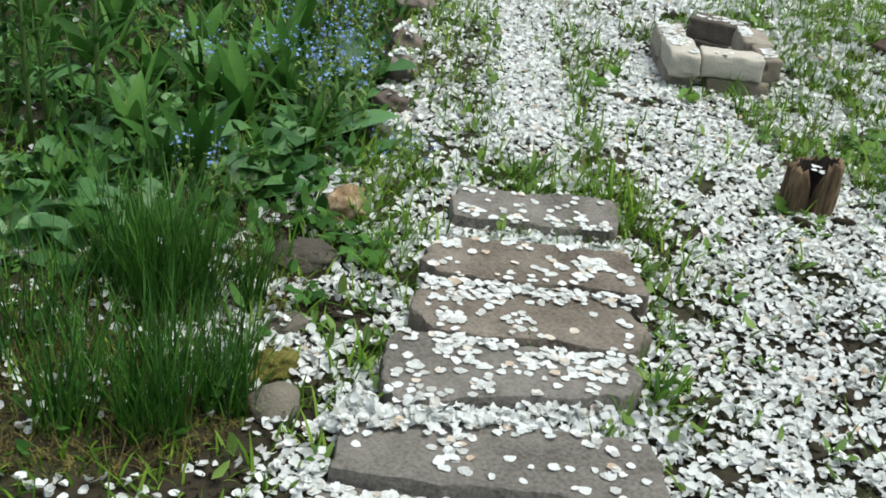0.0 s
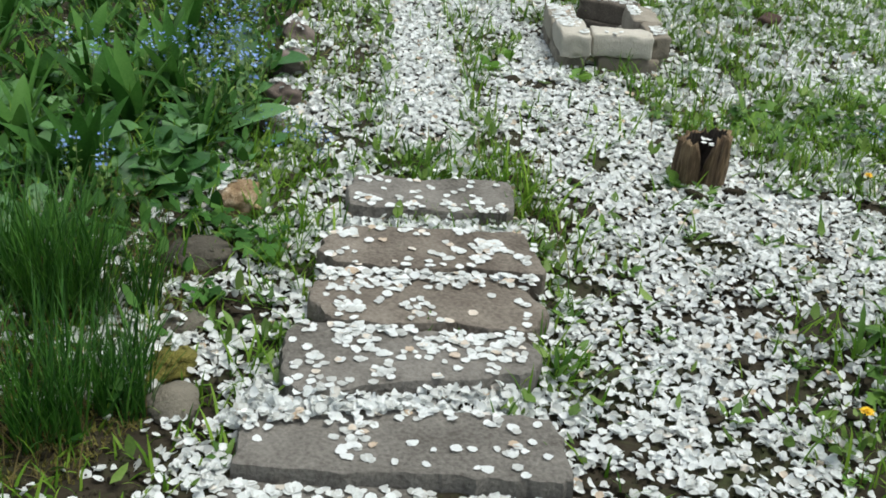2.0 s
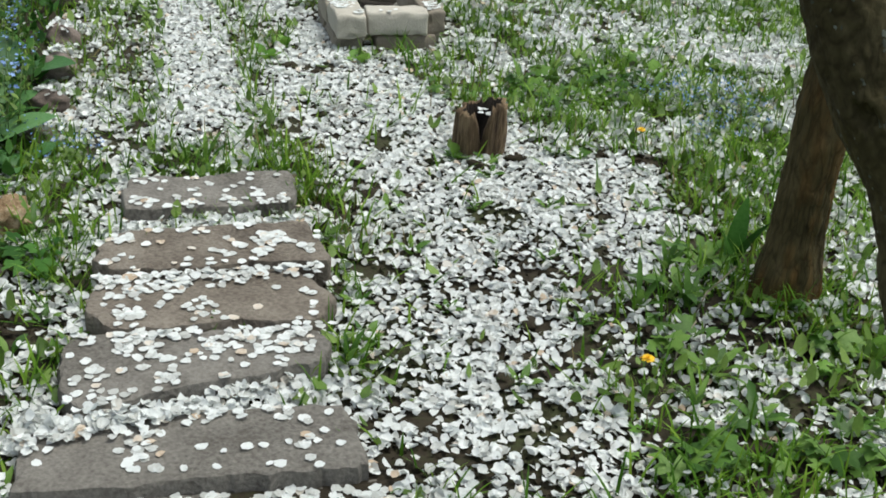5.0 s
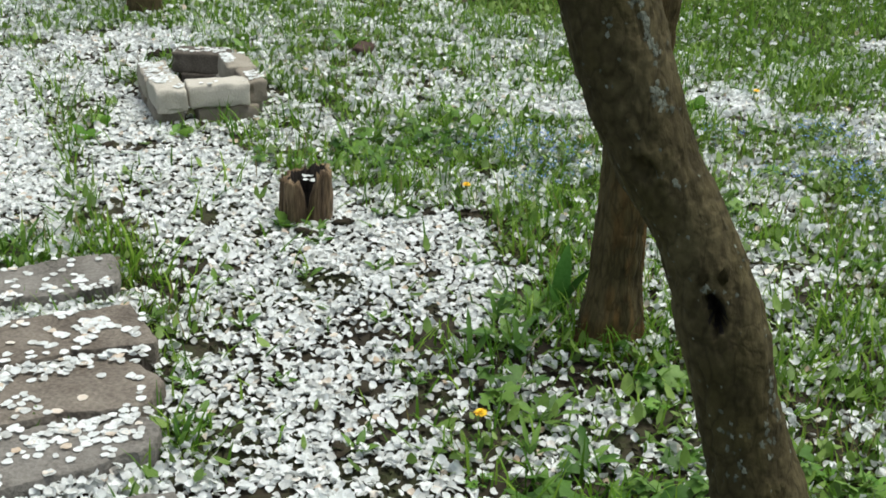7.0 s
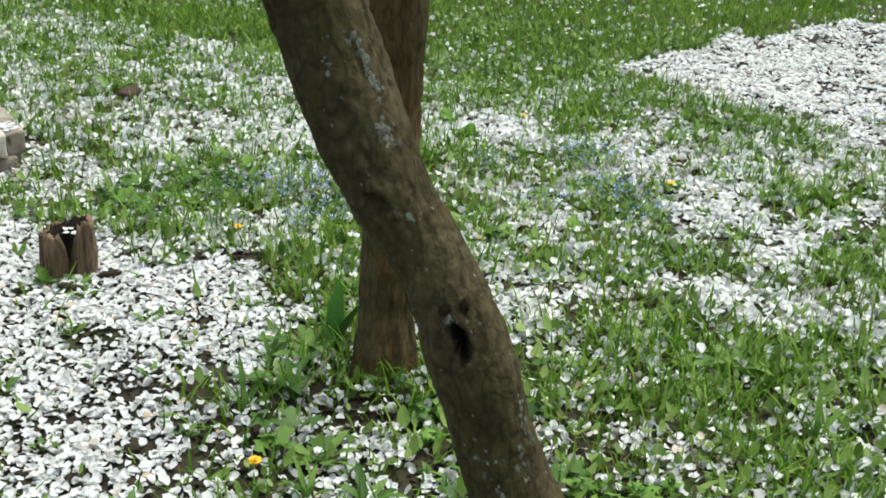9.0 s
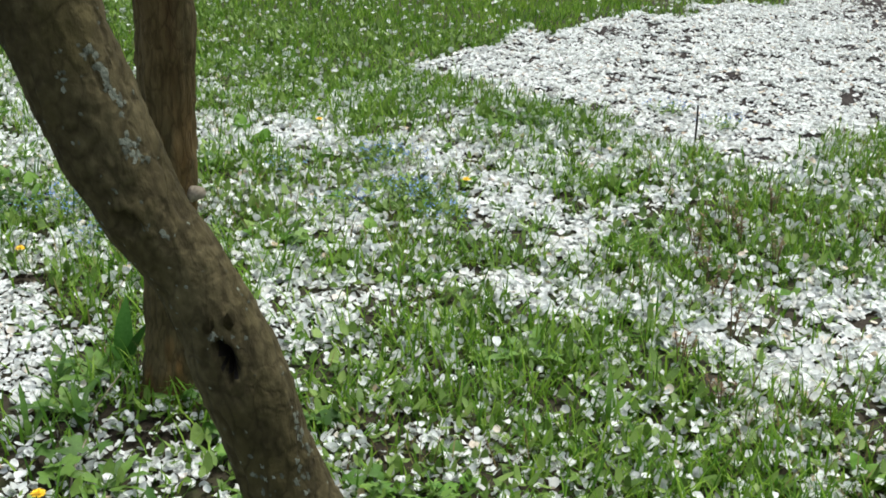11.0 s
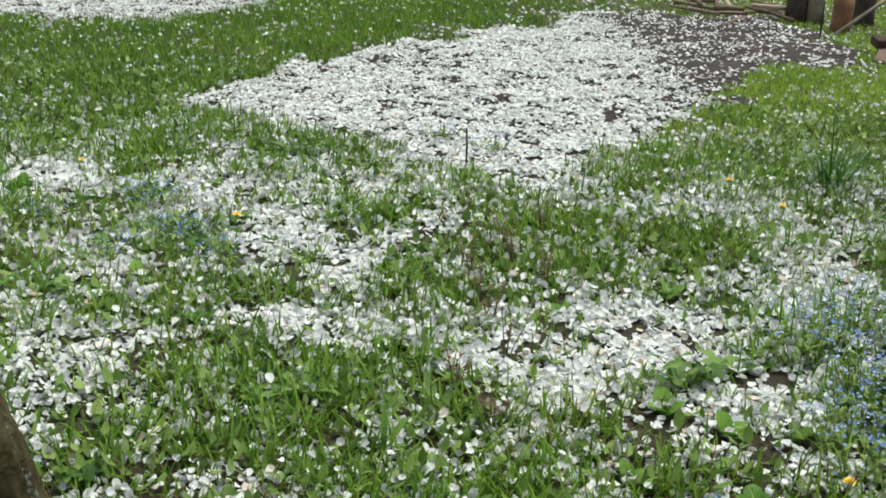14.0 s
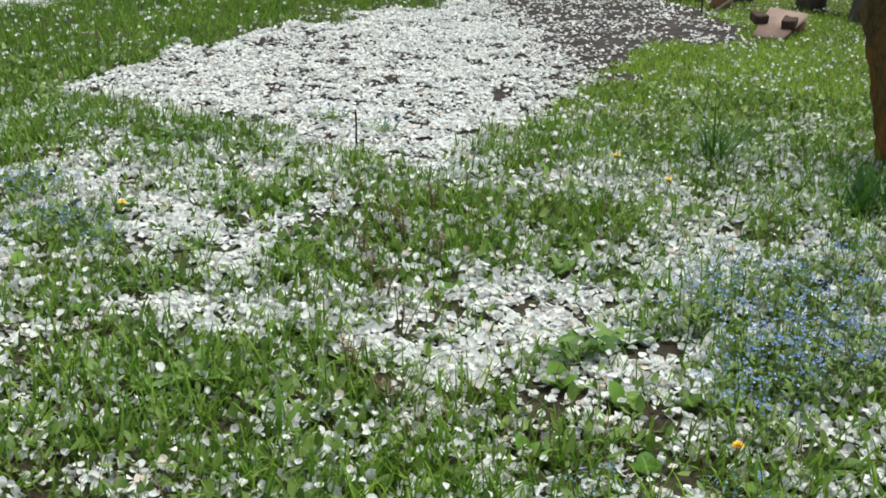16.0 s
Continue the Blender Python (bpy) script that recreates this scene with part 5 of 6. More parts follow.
def build_grass():
    rng = np.random.default_rng(11)
    cover = lambda x, y: grass_cover(x, y) * in_sight(x, y)
    xs, ys = [], []
    for box, most in (((-0.6, 0.3, 5.0, 6.0), 5400), ((1.6, -2.6, 5.0, 0.3), 5400)):
        x, y = scatter(rng, box, most, cover)
        xs.append(x)
        ys.append(y)
    x, y = np.concatenate(xs), np.concatenate(ys)
    n = len(x)
    length = rng.gamma(6, 0.0105, n).clip(0.02, 0.14) * (0.6 + 0.8 * vnoise(x, y, 0.3, 41))
    ob = new("grass", blade_mesh("grass", x, y, lay(x, y) - 0.004, length, rng.uniform(0.0035, 0.008, n), rng, M_GRASS))
    tagged(ob, "thin green grass growing up through fallen petals", "grass", kind="stuff")
    x, y = scatter(rng, (5.0, -4.5, 14.0, 7.5), 3600, cover)
    xm, ym = scatter(rng, (4.6, -2.6, 8.5, 0.2), 3600, lambda x, y: cover(x, y) * rise_between(x, 4.6, 5.4))
    x, y = np.concatenate([x, xm]), np.concatenate([y, ym])
    xo, yo = scatter(rng, (-4.0, -5.0, 5.0, 8.0), 1500, lambda x, y: grass_cover(x, y) * outskirts(x, y))
    x, y = np.concatenate([x, xo]), np.concatenate([y, yo])
    n = len(x)
    mown = (x > 4.6) & (y < 0.2 + 0.25 * (vnoise(x, y, 0.3, 44) - 0.5))
    out = outskirts(x, y)
    length = rng.gamma(6, 0.009, n).clip(0.02, 0.12) * np.where(mown, 0.38 + 0.4 * vnoise(x, y, 0.35, 43), 0.8 + 0.5 * vnoise(x, y, 0.25, 45)) * np.where(out, 1.3, 1)
    width = rng.uniform(0.0045, 0.008, n) * np.where(out, 2, 1)
    for name, sel, mat, label in (("lawn", mown, M_LAWN, "bright green short lawn with few petals"), ("rough_grass", ~mown, M_GRASS, "uneven deeper green grass behind the soil bed")):
        ob = new(name, blade_mesh(name, x[sel], y[sel], lay(x[sel], y[sel]) - 0.004, length[sel], width[sel], rng, mat, joints=((1.0, 0.0), (0.75, 0.5), (0.0, 0.5))))
        tagged(ob, label, "grass", kind="stuff")


build_petals()
build_crumbs()
build_grass()


# ---- plants as things ----
def at(x, y, turn=0.0, scale=1.0, dz=0.0):
    return pose(x, y, float(lay(x, y)) + dz, 0, 0, turn) @ Matrix.Scale(scale, 4)


def rosette(name, label, seed, count, length, width, rise, droop, material, lobes=0.0, category="weed", group=""):
    """Leaves that spring from one root, each a part."""
    rng = random.Random(seed)
    root = tagged(new(name), label, category, group)
    for k in range(count):
        bm = bmesh.new()
        h = 2 * math.pi * k / count + rng.uniform(-0.4, 0.4)
        ln = length * rng.uniform(0.65, 1.1)
        leaf_into(bm, (math.cos(h) * 0.006, math.sin(h) * 0.006, -0.004), h, ln, width * rng.uniform(0.75, 1.15), rise * rng.uniform(0.7, 1.15), droop * rng.uniform(0.6, 1.3), 0.3, 0.55, 8, lobes, rng.uniform(-0.5, 0.5))
        part("leaf", bm, material, root)
    return root


def palmate(name, label, seed, count, size, height, material, category="weed", group=""):
    """Stalked leaves with five cut lobes."""
    rng = random.Random(seed)
    root = tagged(new(name), label, category, group)
    for k in range(count):
        a, r, h = rng.uniform(0, 6.28), rng.uniform(0.2, 1.0) * height, height * rng.uniform(0.4, 1.0)
        tip = Vector((math.cos(a) * r, math.sin(a) * r, h))
        bm = bmesh.new()
        tube(bm, [(0, 0, -0.005), (tip.x * 0.4, tip.y * 0.4, h * 0.6), tip], [0.0016, 0.0014, 0.001], 5)
        stalk = part("stalk", bm, M_STEM, root)
        bm = bmesh.new()
        s = size * rng.uniform(0.7, 1.15)
        turn = rng.uniform(0, 6.28)
        tilt = Matrix.Rotation(rng.uniform(-0.5, 0.5), 3, "X") @ Matrix.Rotation(rng.uniform(-0.5, 0.5), 3, "Y")
        centre = bm.verts.new(tip)
        rim = []
        n = 20
        for i in range(n):
            b = -2.6 + 5.2 * i / (n - 1)
            lobe = 0.62 + 0.38 * abs(math.cos(2.4 * b)) - (0.12 if i % 2 else 0)
            q = tilt @ Vector((math.cos(b + turn) * s * 0.5 * lobe, math.sin(b + turn) * s * 0.5 * lobe, -0.1 * s * lobe * lobe))
            rim.append(bm.verts.new(tip + q))
        for i in range(n - 1):
            bm.faces.new((centre, rim[i], rim[i + 1]))
        part("leaf_blade", bm, material, stalk)
    return root


def upright_leaves(name, label, seed, count, length, width, category="tulip", rise=1.35, droop=0.5, material=None):
    rng = random.Random(seed)
    root = tagged(new(name), label, category, "leafy plants in the flower bed")
    for k in range(count):
        bm = bmesh.new()
        h = 2 * math.pi * k / count + rng.uniform(-0.5, 0.5)
        leaf_into(bm, (math.cos(h) * 0.012, math.sin(h) * 0.012, -0.005), h, length * rng.uniform(0.6, 1.1), width * rng.uniform(0.7, 1.15), rise * rng.uniform(0.82, 1.05), droop * rng.uniform(0.2, 1.8), 0.2 if material else 0.35, 0.6 if material else 0.42, 10, 0, rng.uniform(-0.6, 0.6))
        part("leaf", bm, material or M_BED_LEAF, root)
    return root


def blade_clump(name, label, seed, count, height, spread, width, material, category, lean=0.2, bend=0.45):
    """A dense clump of narrow upright blades in one mesh."""
    rng = np.random.default_rng(seed)
    a, r = rng.uniform(0, 6.283, count), spread * np.sqrt(rng.uniform(0, 1, count))
    x, y = np.cos(a) * r, np.sin(a) * r
    mesh = blade_mesh(name, x, y, np.full(count, -0.01), height * rng.uniform(0.55, 1.05, count), np.full(count, width) * rng.uniform(0.7, 1.2, count), rng, material, lean, bend)
    root = tagged(new(name), label, category)
    blades = new("foliage", mesh)
    blades.parent = root
    blades["kind"] = "stuff"
    return root


def forget_me_not(seed, height, spread, stems, label):
    rng = random.Random(seed)
    nr = np.random.default_rng(seed)
    root = tagged(new("forget_me_not"), label, "forget-me-not", "forget-me-nots")
    bs, bl, bf = bmesh.new(), bmesh.new(), bmesh.new()
    for _ in range(stems):
        a, r = rng.uniform(0, 6.28), spread * math.sqrt(rng.random())
        base = Vector((math.cos(a) * r * 0.6, math.sin(a) * r * 0.6, -0.005))
        h = height * rng.uniform(0.6, 1.1)
        tip = Vector((math.cos(a) * r * 1.2 + rng.uniform(-0.02, 0.02), math.sin(a) * r * 1.2 + rng.uniform(-0.02, 0.02), h))
        mid = base.lerp(tip, 0.5) + Vector((rng.uniform(-0.01, 0.01), rng.uniform(-0.01, 0.01), 0))
        tube(bs, [base, mid, tip], [0.0016, 0.0013, 0.0008], 4)
        for q in (0.12, 0.3, 0.45, 0.6, 0.75):
            leaf_into(bl, base.lerp(tip, q), rng.uniform(0, 6.28), rng.uniform(0.025, 0.06) * (1.2 - q), rng.uniform(0.009, 0.015), 0.7, 0.6, 0.2, 0.5, 4)
        for _ in range(rng.randint(4, 8)):
            c = tip + Vector((rng.gauss(0, 0.013), rng.gauss(0, 0.013), rng.gauss(-0.004, 0.011)))
            n = Vector((rng.gauss(0, 0.6), rng.gauss(0, 0.6), 1)).normalized()
            u = n.orthogonal().normalized()
            w = n.cross(u)
            s = rng.uniform(0.0036, 0.0056) * (1.35 if height > 0.15 else 1.0)
            cv = bf.verts.new(c - n * 0.001)
            rim = [bf.verts.new(c + (u * math.cos(k * 0.628) + w * math.sin(k * 0.628)) * s * (1.0 if k % 2 else 0.6)) for k in range(10)]
            for k in range(10):
                bf.faces.new((cv, rim[k], rim[(k + 1) % 10]))
    part("stalk_mass", bs, M_STEM, root)["kind"] = "stuff"
    part("foliage", bl, M_WEED_J, root)["kind"] = "stuff"
    part("flower_spray", bf, M_BLUE, root, "small sky-blue flowers", smooth=False)["kind"] = "stuff"
    return root


def dandelion_flower(x, y, z, lean, heading, label, size=0.016):
    root = tagged(new("dandelion_flower"), label, "dandelion", "dandelions in flower")
    root.matrix_world = pose(x, y, float(lay(x, y)), 0, 0, heading)
    tip = Vector((lean, 0, z))
    bm = bmesh.new()
    tube(bm, [(0, 0, -0.005), (lean * 0.35, 0, z * 0.75), tip], [0.0022, 0.002, 0.0018], 6)
    part("stem", bm, M_STEM, root)
    bm = bmesh.new()
    rng = random.Random(int(x * 1000))
    for ring, (rad, rise, cnt) in enumerate(((1.0, 0.25, 20), (0.75, 0.55, 16), (0.45, 0.9, 10))):
        for k in range(cnt):
            leaf_into(bm, tip + Vector((0, 0, 0.002 * ring)), 2 * math.pi * k / cnt + rng.uniform(-0.1, 0.1), size * rad * rng.uniform(0.85, 1.1), size * 0.24, rise, 0.3, 0.1, 0.6, 3)
    head = part("flower_head", bm, M_YELLOW, root, "bright yellow flower head")
    bm = bmesh.new()
    tube(bm, [tip - Vector((0, 0, 0.008)), tip - Vector((0, 0, 0.003)), tip], [0.002, 0.0045, 0.005], 8)
    part("bud_cup", bm, M_STEM, root)


# left flower bed
BED_GROUP = "chive clumps in the bed"
for k, (x, y, n, h, r) in enumerate(((0.26, 2.03, 300, 0.33, 0.09), (0.4, 2.0, 70, 0.24, 0.035), (0.12, 1.63, 150, 0.24, 0.06), (0.26, 1.66, 120, 0.22, 0.05), (-0.02, 1.69, 90, 0.24, 0.06), (0.17, 1.82, 60, 0.24, 0.06), (0.2, 1.72, 70, 0.24, 0.06), (0.31, 1.77, 50, 0.21, 0.04), (0.05, 1.78, 40, 0.25, 0.05), (0.17, 2.12, 110, 0.35, 0.07), (-0.1, 1.95, 70, 0.3, 0.07), (0.03, 1.95, 50, 0.28, 0.05))):
    ob = blade_clump("chive_clump", ("tall dense clump of bright green chives", "small clump of green chives")[n < 120], 50 + k, int(n * 1.08), h, r, 0.0044, M_CHIVE, "chives")
    ob.matrix_world = at(x, y, k * 50)
    tagged(ob, group=BED_GROUP)

tulip = [upright_leaves("tulip_plant", "broad upright blue-green tulip leaves without flower", 60, 5, 0.27, 0.055),
         upright_leaves("tulip_plant", "broad dark green tulip leaves, some bent over", 61, 6, 0.23, 0.05, droop=0.9)]
spread = [upright_leaves("broadleaf_plant", "low plant with broad spreading green leaves", 62, 7, 0.19, 0.08, "leafy plant", 0.8, 1.0, M_BROAD),
          upright_leaves("broadleaf_plant", "low plant with wide drooping dark green leaves", 63, 6, 0.2, 0.085, "leafy plant", 0.65, 0.9, M_BROAD)]
narrow = upright_leaves("daylily_plant", "fan of long narrow arching green leaves", 64, 11, 0.24, 0.017, "daylily", 1.2, 1.3)
narrow.matrix_world = at(0.8, 2.78)
tulip[0].matrix_world, tulip[1].matrix_world = at(0.66, 2.92), at(0.62, 3.12)
spread[0].matrix_world, spread[1].matrix_world = at(0.73, 2.72), at(0.6, 2.74)
rng = random.Random(17)
for x, y in ((0.8, 3.25), (0.95, 3.4), (0.5, 3.3), (0.86, 3.05), (0.35, 3.45), (0.72, 3.55), (1.05, 3.6), (0.5, 3.8), (0.85, 3.95), (1.2, 3.95), (0.25, 3.85), (1.0, 4.3), (0.45, 2.62), (0.41, 2.66), (0.86, 3.18), (0.84, 3.12), (0.22, 2.25), (0.36, 2.9)):
    copy_thing(tulip[rng.randrange(2)], at(x, y, rng.uniform(0, 360), rng.uniform(0.8, 1.1)))
for x, y in ((0.5, 2.62), (0.35, 2.62), (0.95, 2.9), (0.7, 3.0), (0.55, 2.95), (0.4, 3.05), (0.2, 2.6), (0.25, 3.1), (0.1, 2.55), (0.9, 3.35), (1.08, 3.2), (0.65, 3.3), (0.05, 3.2), (0.45, 3.6), (1.2, 3.6), (0.8, 3.7), (0.2, 3.5), (0.3, 2.3)):
    copy_thing(narrow, at(x, y, rng.uniform(0, 360), rng.uniform(0.6, 1.1)))
for x, y in ((0.75, 2.9), (0.35, 2.75), (0.55, 2.5), (0.78, 3.1), (0.5, 2.85), (0.25, 2.95), (0.6, 3.3), (1.0, 3.2), (0.35, 3.2), (0.9, 3.5), (0.1, 2.7), (-0.05, 2.5), (0.15, 2.5), (0.84, 2.82), (0.66, 2.6), (0.9, 2.95), (0.1, 2.4), (-0.02, 2.3), (0.3, 2.42), (1.02, 3.05), (0.2, 2.75), (0.0, 2.65), (0.45, 3.05), (1.12, 3.3), (0.15, 3.3), (0.05, 3.6), (0.02, 2.42), (0.14, 2.26), (0.71, 2.55), (0.56, 2.57), (0.9, 2.68), (0.65, 4.2), (1.3, 4.2), (0.2, 4.2), (-0.15, 2.9)):
    copy_thing(spread[rng.randrange(2)], at(x, y, rng.uniform(0, 360), rng.uniform(0.6, 1.1)))


def tall_stalk(x, y, h, seed, label):
    """A lily-like stalk with leaves up its length."""
    rng = random.Random(seed)
    root = tagged(new("tall_stalk"), label, "lily stalk", "tall stalks in the flower bed")
    root.matrix_world = at(x, y)
    lean = Vector((rng.uniform(-0.04, 0.04), rng.uniform(-0.04, 0.04), 0))
    bm = bmesh.new()
    pts = [Vector((0, 0, -0.01)) + (Vector((0, 0, h)) + lean) * q for q in (0, 0.3, 0.6, 1)]
    tube(bm, pts, [0.007, 0.0065, 0.006, 0.003], 8)
    part("stem", bm, M_STEM, root)
    for k in range(int(h / 0.022)):
        q = 0.25 + 0.75 * k * 0.022 / h
        if q > 1:
            break
        bm = bmesh.new()
        leaf_into(bm, Vector((0, 0, h * q)) + lean * q, k * 2.4 + rng.uniform(-0.3, 0.3), rng.uniform(0.08, 0.14), rng.uniform(0.014, 0.022), 0.9, 1.1, 0.25, 0.4, 5)
        part("leaf", bm, M_BED_LEAF, root)


for k, (x, y, h) in enumerate(((0.1, 2.88, 0.6), (0.06, 2.98, 0.62), (0.15, 2.95, 0.55), (0.28, 2.95, 0.5), (0.0, 2.85, 0.58), (0.02, 3.12, 0.6), (-0.08, 2.75, 0.55))):
    tall_stalk(x, y, h, 80 + k, "tall green stalk with narrow leaves up the stem")

fmn = [forget_me_not(70, 0.2, 0.09, 10, "tall forget-me-not clump with sky-blue flowers"), forget_me_not(71, 0.1, 0.1, 10, "low forget-me-not clump with pale blue flowers")]
fmn[0].matrix_world, fmn[1].matrix_world = at(0.9, 2.98), at(2.91, 2.06)
for x, y in ((0.72, 3.1), (0.84, 3.2), (0.98, 3.12), (1.05, 3.3), (1.18, 3.45), (1.3, 3.65), (0.9, 2.82), (1.1, 3.1), (0.95, 3.55), (1.15, 3.75), (0.62, 3.25), (0.44, 2.5), (1.4, 3.85)):
    copy_thing(fmn[0], at(x, y, rng.uniform(0, 360), rng.uniform(0.7, 1.05)))
for x, y in ((3.67, 1.42), (3.76, 1.33), (3.45, 1.08), (3.22, 0.97), (3.36, 1.23), (2.72, 2.07), (2.74, 1.94), (2.77, 1.81), (3.23, 1.34), (3.32, 1.01), (3.43, 1.66), (2.93, 1.92), (2.81, 2.1), (2.59, 1.81), (3.73, 1.44), (3.46, 1.16), (4.9, 0.64), (4.8, 0.4), (1.02, 2.75), (1.0, 2.6)):
    copy_thing(fmn[1], at(x, y, rng.uniform(0, 360), rng.uniform(0.65, 1.0)))
fmn.append(forget_me_not(72, 0.15, 0.085, 12, "full forget-me-not clump with vivid blue flowers"))
for k, (x, y) in enumerate(((3.11, -0.8), (3.02, -0.73), (2.87, -0.87), (2.78, -0.94), (2.86, -1.02), (3.14, -1.12), (3.28, -1.22), (3.51, -1.22), (2.65, -0.91), (2.7, -1.01), (2.67, -0.83), (2.44, -0.83), (3.3, -0.88), (3.0, -1.18), (2.75, -1.11), (2.56, -0.76), (2.9, -1.15), (3.4, -1.05), (3.0, -1.0), (3.2, -1.0))):
    m = at(x, y, rng.uniform(0, 360), rng.uniform(0.8, 1.05))
    if k:
        copy_thing(fmn[2], m)
    else:
        fmn[2].matrix_world = m
for x, y in ((2.14, -0.48), (2.17, -0.76)):
    copy_thing(fmn[1], at(x, y, rng.uniform(0, 360), 0.6))

# weeds through lawn and petals
WG = "weeds among the petals"
ros = [rosette("dandelion_plant", "dandelion rosette with long toothed green leaves", 90, 8, 0.12, 0.028, 0.9, 0.9, M_WEED, 0.35, group=WG),
       rosette("dandelion_plant", "upright tuft of narrow green dandelion leaves", 91, 6, 0.14, 0.022, 1.2, 0.6, M_WEED, 0.25, group=WG),
       rosette("seedling", "small seedling with a few smooth green leaves", 92, 5, 0.065, 0.02, 0.9, 0.6, M_WEED, 0, group=WG)]
pal = [palmate("cut_leaf_weed", "bright green weed with deeply cut round leaves", 93, 9, 0.07, 0.07, M_WEED, group=WG),
       palmate("cut_leaf_weed", "light green geranium weed with lobed leaves", 94, 7, 0.065, 0.055, M_WEED, group=WG),
       palmate("cut_leaf_weed", "dark green weed with deeply cut leaves", 95, 9, 0.06, 0.06, M_BED_LEAF, group=WG)]
HOME_ROSETTES = [(1.81, 1.25), (1.95, 1.28), (1.62, 1.0), (1.55, 0.85), (2.0, 1.33), (3.4, 3.4), (2.55, 3.0), (2.62, 3.2), (4.48, 1.11), (4.3, 1.2), (2.5, 0.45), (4.35, -1.5), (4.15, -1.38), (3.1, 3.1), (3.0, 3.6), (2.62, 2.25), (2.8, 2.42), (2.48, 2.3), (2.85, 2.22)]
HOME_TUFTS = [(1.78, 1.2), (1.9, 1.36), (1.7, 1.27), (1.05, 1.45), (0.78, 2.3), (1.3, 2.42), (1.5, 0.95), (4.6, 1.3), (2.3, 0.2), (2.75, 3.3), (3.2, 3.0), (4.3, -1.35), (2.2, 0.1), (2.5, 2.48), (2.74, 2.2), (2.9, 2.6), (2.4, 2.2), (2.65, 2.5)]
HOME_SEEDLINGS = [(1.9, 1.98), (1.55, 1.97), (1.45, 1.75), (1.7, 1.55), (1.9, 1.75), (1.35, 1.5), (1.25, 2.35), (1.12, 2.45), (1.6, 2.2), (1.28, 1.2), (1.75, 1.85), (2.1, 1.6), (1.55, 1.3), (3.0, 0.1), (2.75, -0.3), (3.3, 0.4), (1.2, 1.62), (1.32, 1.9), (1.4, 2.12), (1.16, 1.76), (0.82, 2.22), (0.64, 1.92), (1.13, 1.5), (1.36, 2.0), (0.51, 1.9), (0.54, 1.85), (0.5, 1.86), (0.64, 1.79), (0.6, 1.78), (0.37, 1.46), (1.96, 2.05), (1.9, 2.12), (1.93, 2.03)]
homes = {0: HOME_ROSETTES, 1: HOME_TUFTS, 2: HOME_SEEDLINGS}
extra = {0: [(2.85, -0.47), (2.77, -0.42), (1.63, 1.12), (2.7, 2.34), (2.55, 2.45), (2.95, 2.45)],
         2: [(0.68, 2.22), (0.75, 2.18), (0.7, 2.12), (0.66, 2.3), (0.52, 1.98), (2.82, 2.3)],
         1: [(1.88, 0.9), (1.49, 0.75), (1.4, 0.8), (1.33, 0.83), (1.55, 0.68), (1.83, 0.55), (1.92, 1.05), (1.42, 0.85), (1.7, 0.72), (1.78, 0.42), (1.62, 0.6), (2.0, 0.75), (2.9, 1.3), (3.4, 1.9), (2.19, 2.54), (2.3, 2.49), (2.47, 2.42), (2.73, 2.43), (2.72, 2.26), (2.44, 2.27), (2.58, 2.36), (2.36, 2.38)]}
for table, plants in ((homes, ros), (extra, pal)):
    for kind, spots in table.items():
        for n, (x, y) in enumerate(spots):
            m = at(x, y, rng.uniform(0, 360), rng.uniform(0.75, 1.1))
            if n:
                copy_thing(plants[kind], m)
            else:
                plants[kind].matrix_world = m

fresh = palmate("lobed_leaf_weed", "light green weed with broad lobed leaves by the trunk", 96, 5, 0.085, 0.06, M_FRESH, group=WG)
for k, (x, y, size) in enumerate(((1.77, 0.86, 0.55), (1.65, 0.74, 0.55), (1.8, 0.5, 0.9), (1.77, 0.44, 0.8), (1.86, 0.42, 0.9), (1.34, 0.97, 0.5), (1.41, 0.81, 0.6), (1.26, 0.9, 0.55), (1.9, 0.36, 0.8), (1.33, 0.86, 0.6), (1.45, 0.78, 0.6), (1.37, 0.95, 0.5), (1.52, 0.7, 0.65), (1.28, 0.82, 0.6))):
    m = at(x, y, rng.uniform(0, 360), size)
    if k:
        copy_thing(fresh, m)
    else:
        fresh.matrix_world = m
dock = upright_leaves("dock_plant", "single dock plant with upright broad dark green leaves", 97, 3, 0.17, 0.05, "dock", 1.4, 0.3)
tagged(dock, group=WG)
dock.matrix_world = at(2.02, 1.27, 40)
for x, y, turn in ((4.3, -1.42, 10), (4.25, -1.5, 80), (4.38, -1.5, 150), (4.2, -1.4, 220), (4.42, -1.6, 300)):
    copy_thing(dock, at(x, y, turn, 0.85))

# broad low leaves all over the meadow
plantain = [rosette("plantain", "low plantain with a few smooth oval green leaves", 98, 5, 0.06, 0.034, 0.8, 0.5, M_WEED, 0, "plantain", WG),
            rosette("plantain", "young plantain with rounded light green leaves", 99, 4, 0.05, 0.036, 1.0, 0.4, M_FRESH, 0, "plantain", WG)]
sites = np.random.default_rng(43)
sx, sy = scatter(sites, (1.9, -1.6, 5.2, 3.4), 14, lambda x, y: in_sight(x, y) * (soil_dist(x, y, PATCH) < -0.08) * (np.hypot(x - 2.49, y - 3.19) > 0.35) * np.clip(1.1 - 0.75 * white_zone(x, y), 0, 1))
for k, (x, y) in enumerate(zip(sx, sy)):
    m = at(float(x), float(y), rng.uniform(0, 360), rng.uniform(0.75, 1.25))
    if k > 1:
        copy_thing(plantain[k % 3 == 0], m)
    else:
        plantain[k].matrix_world = m


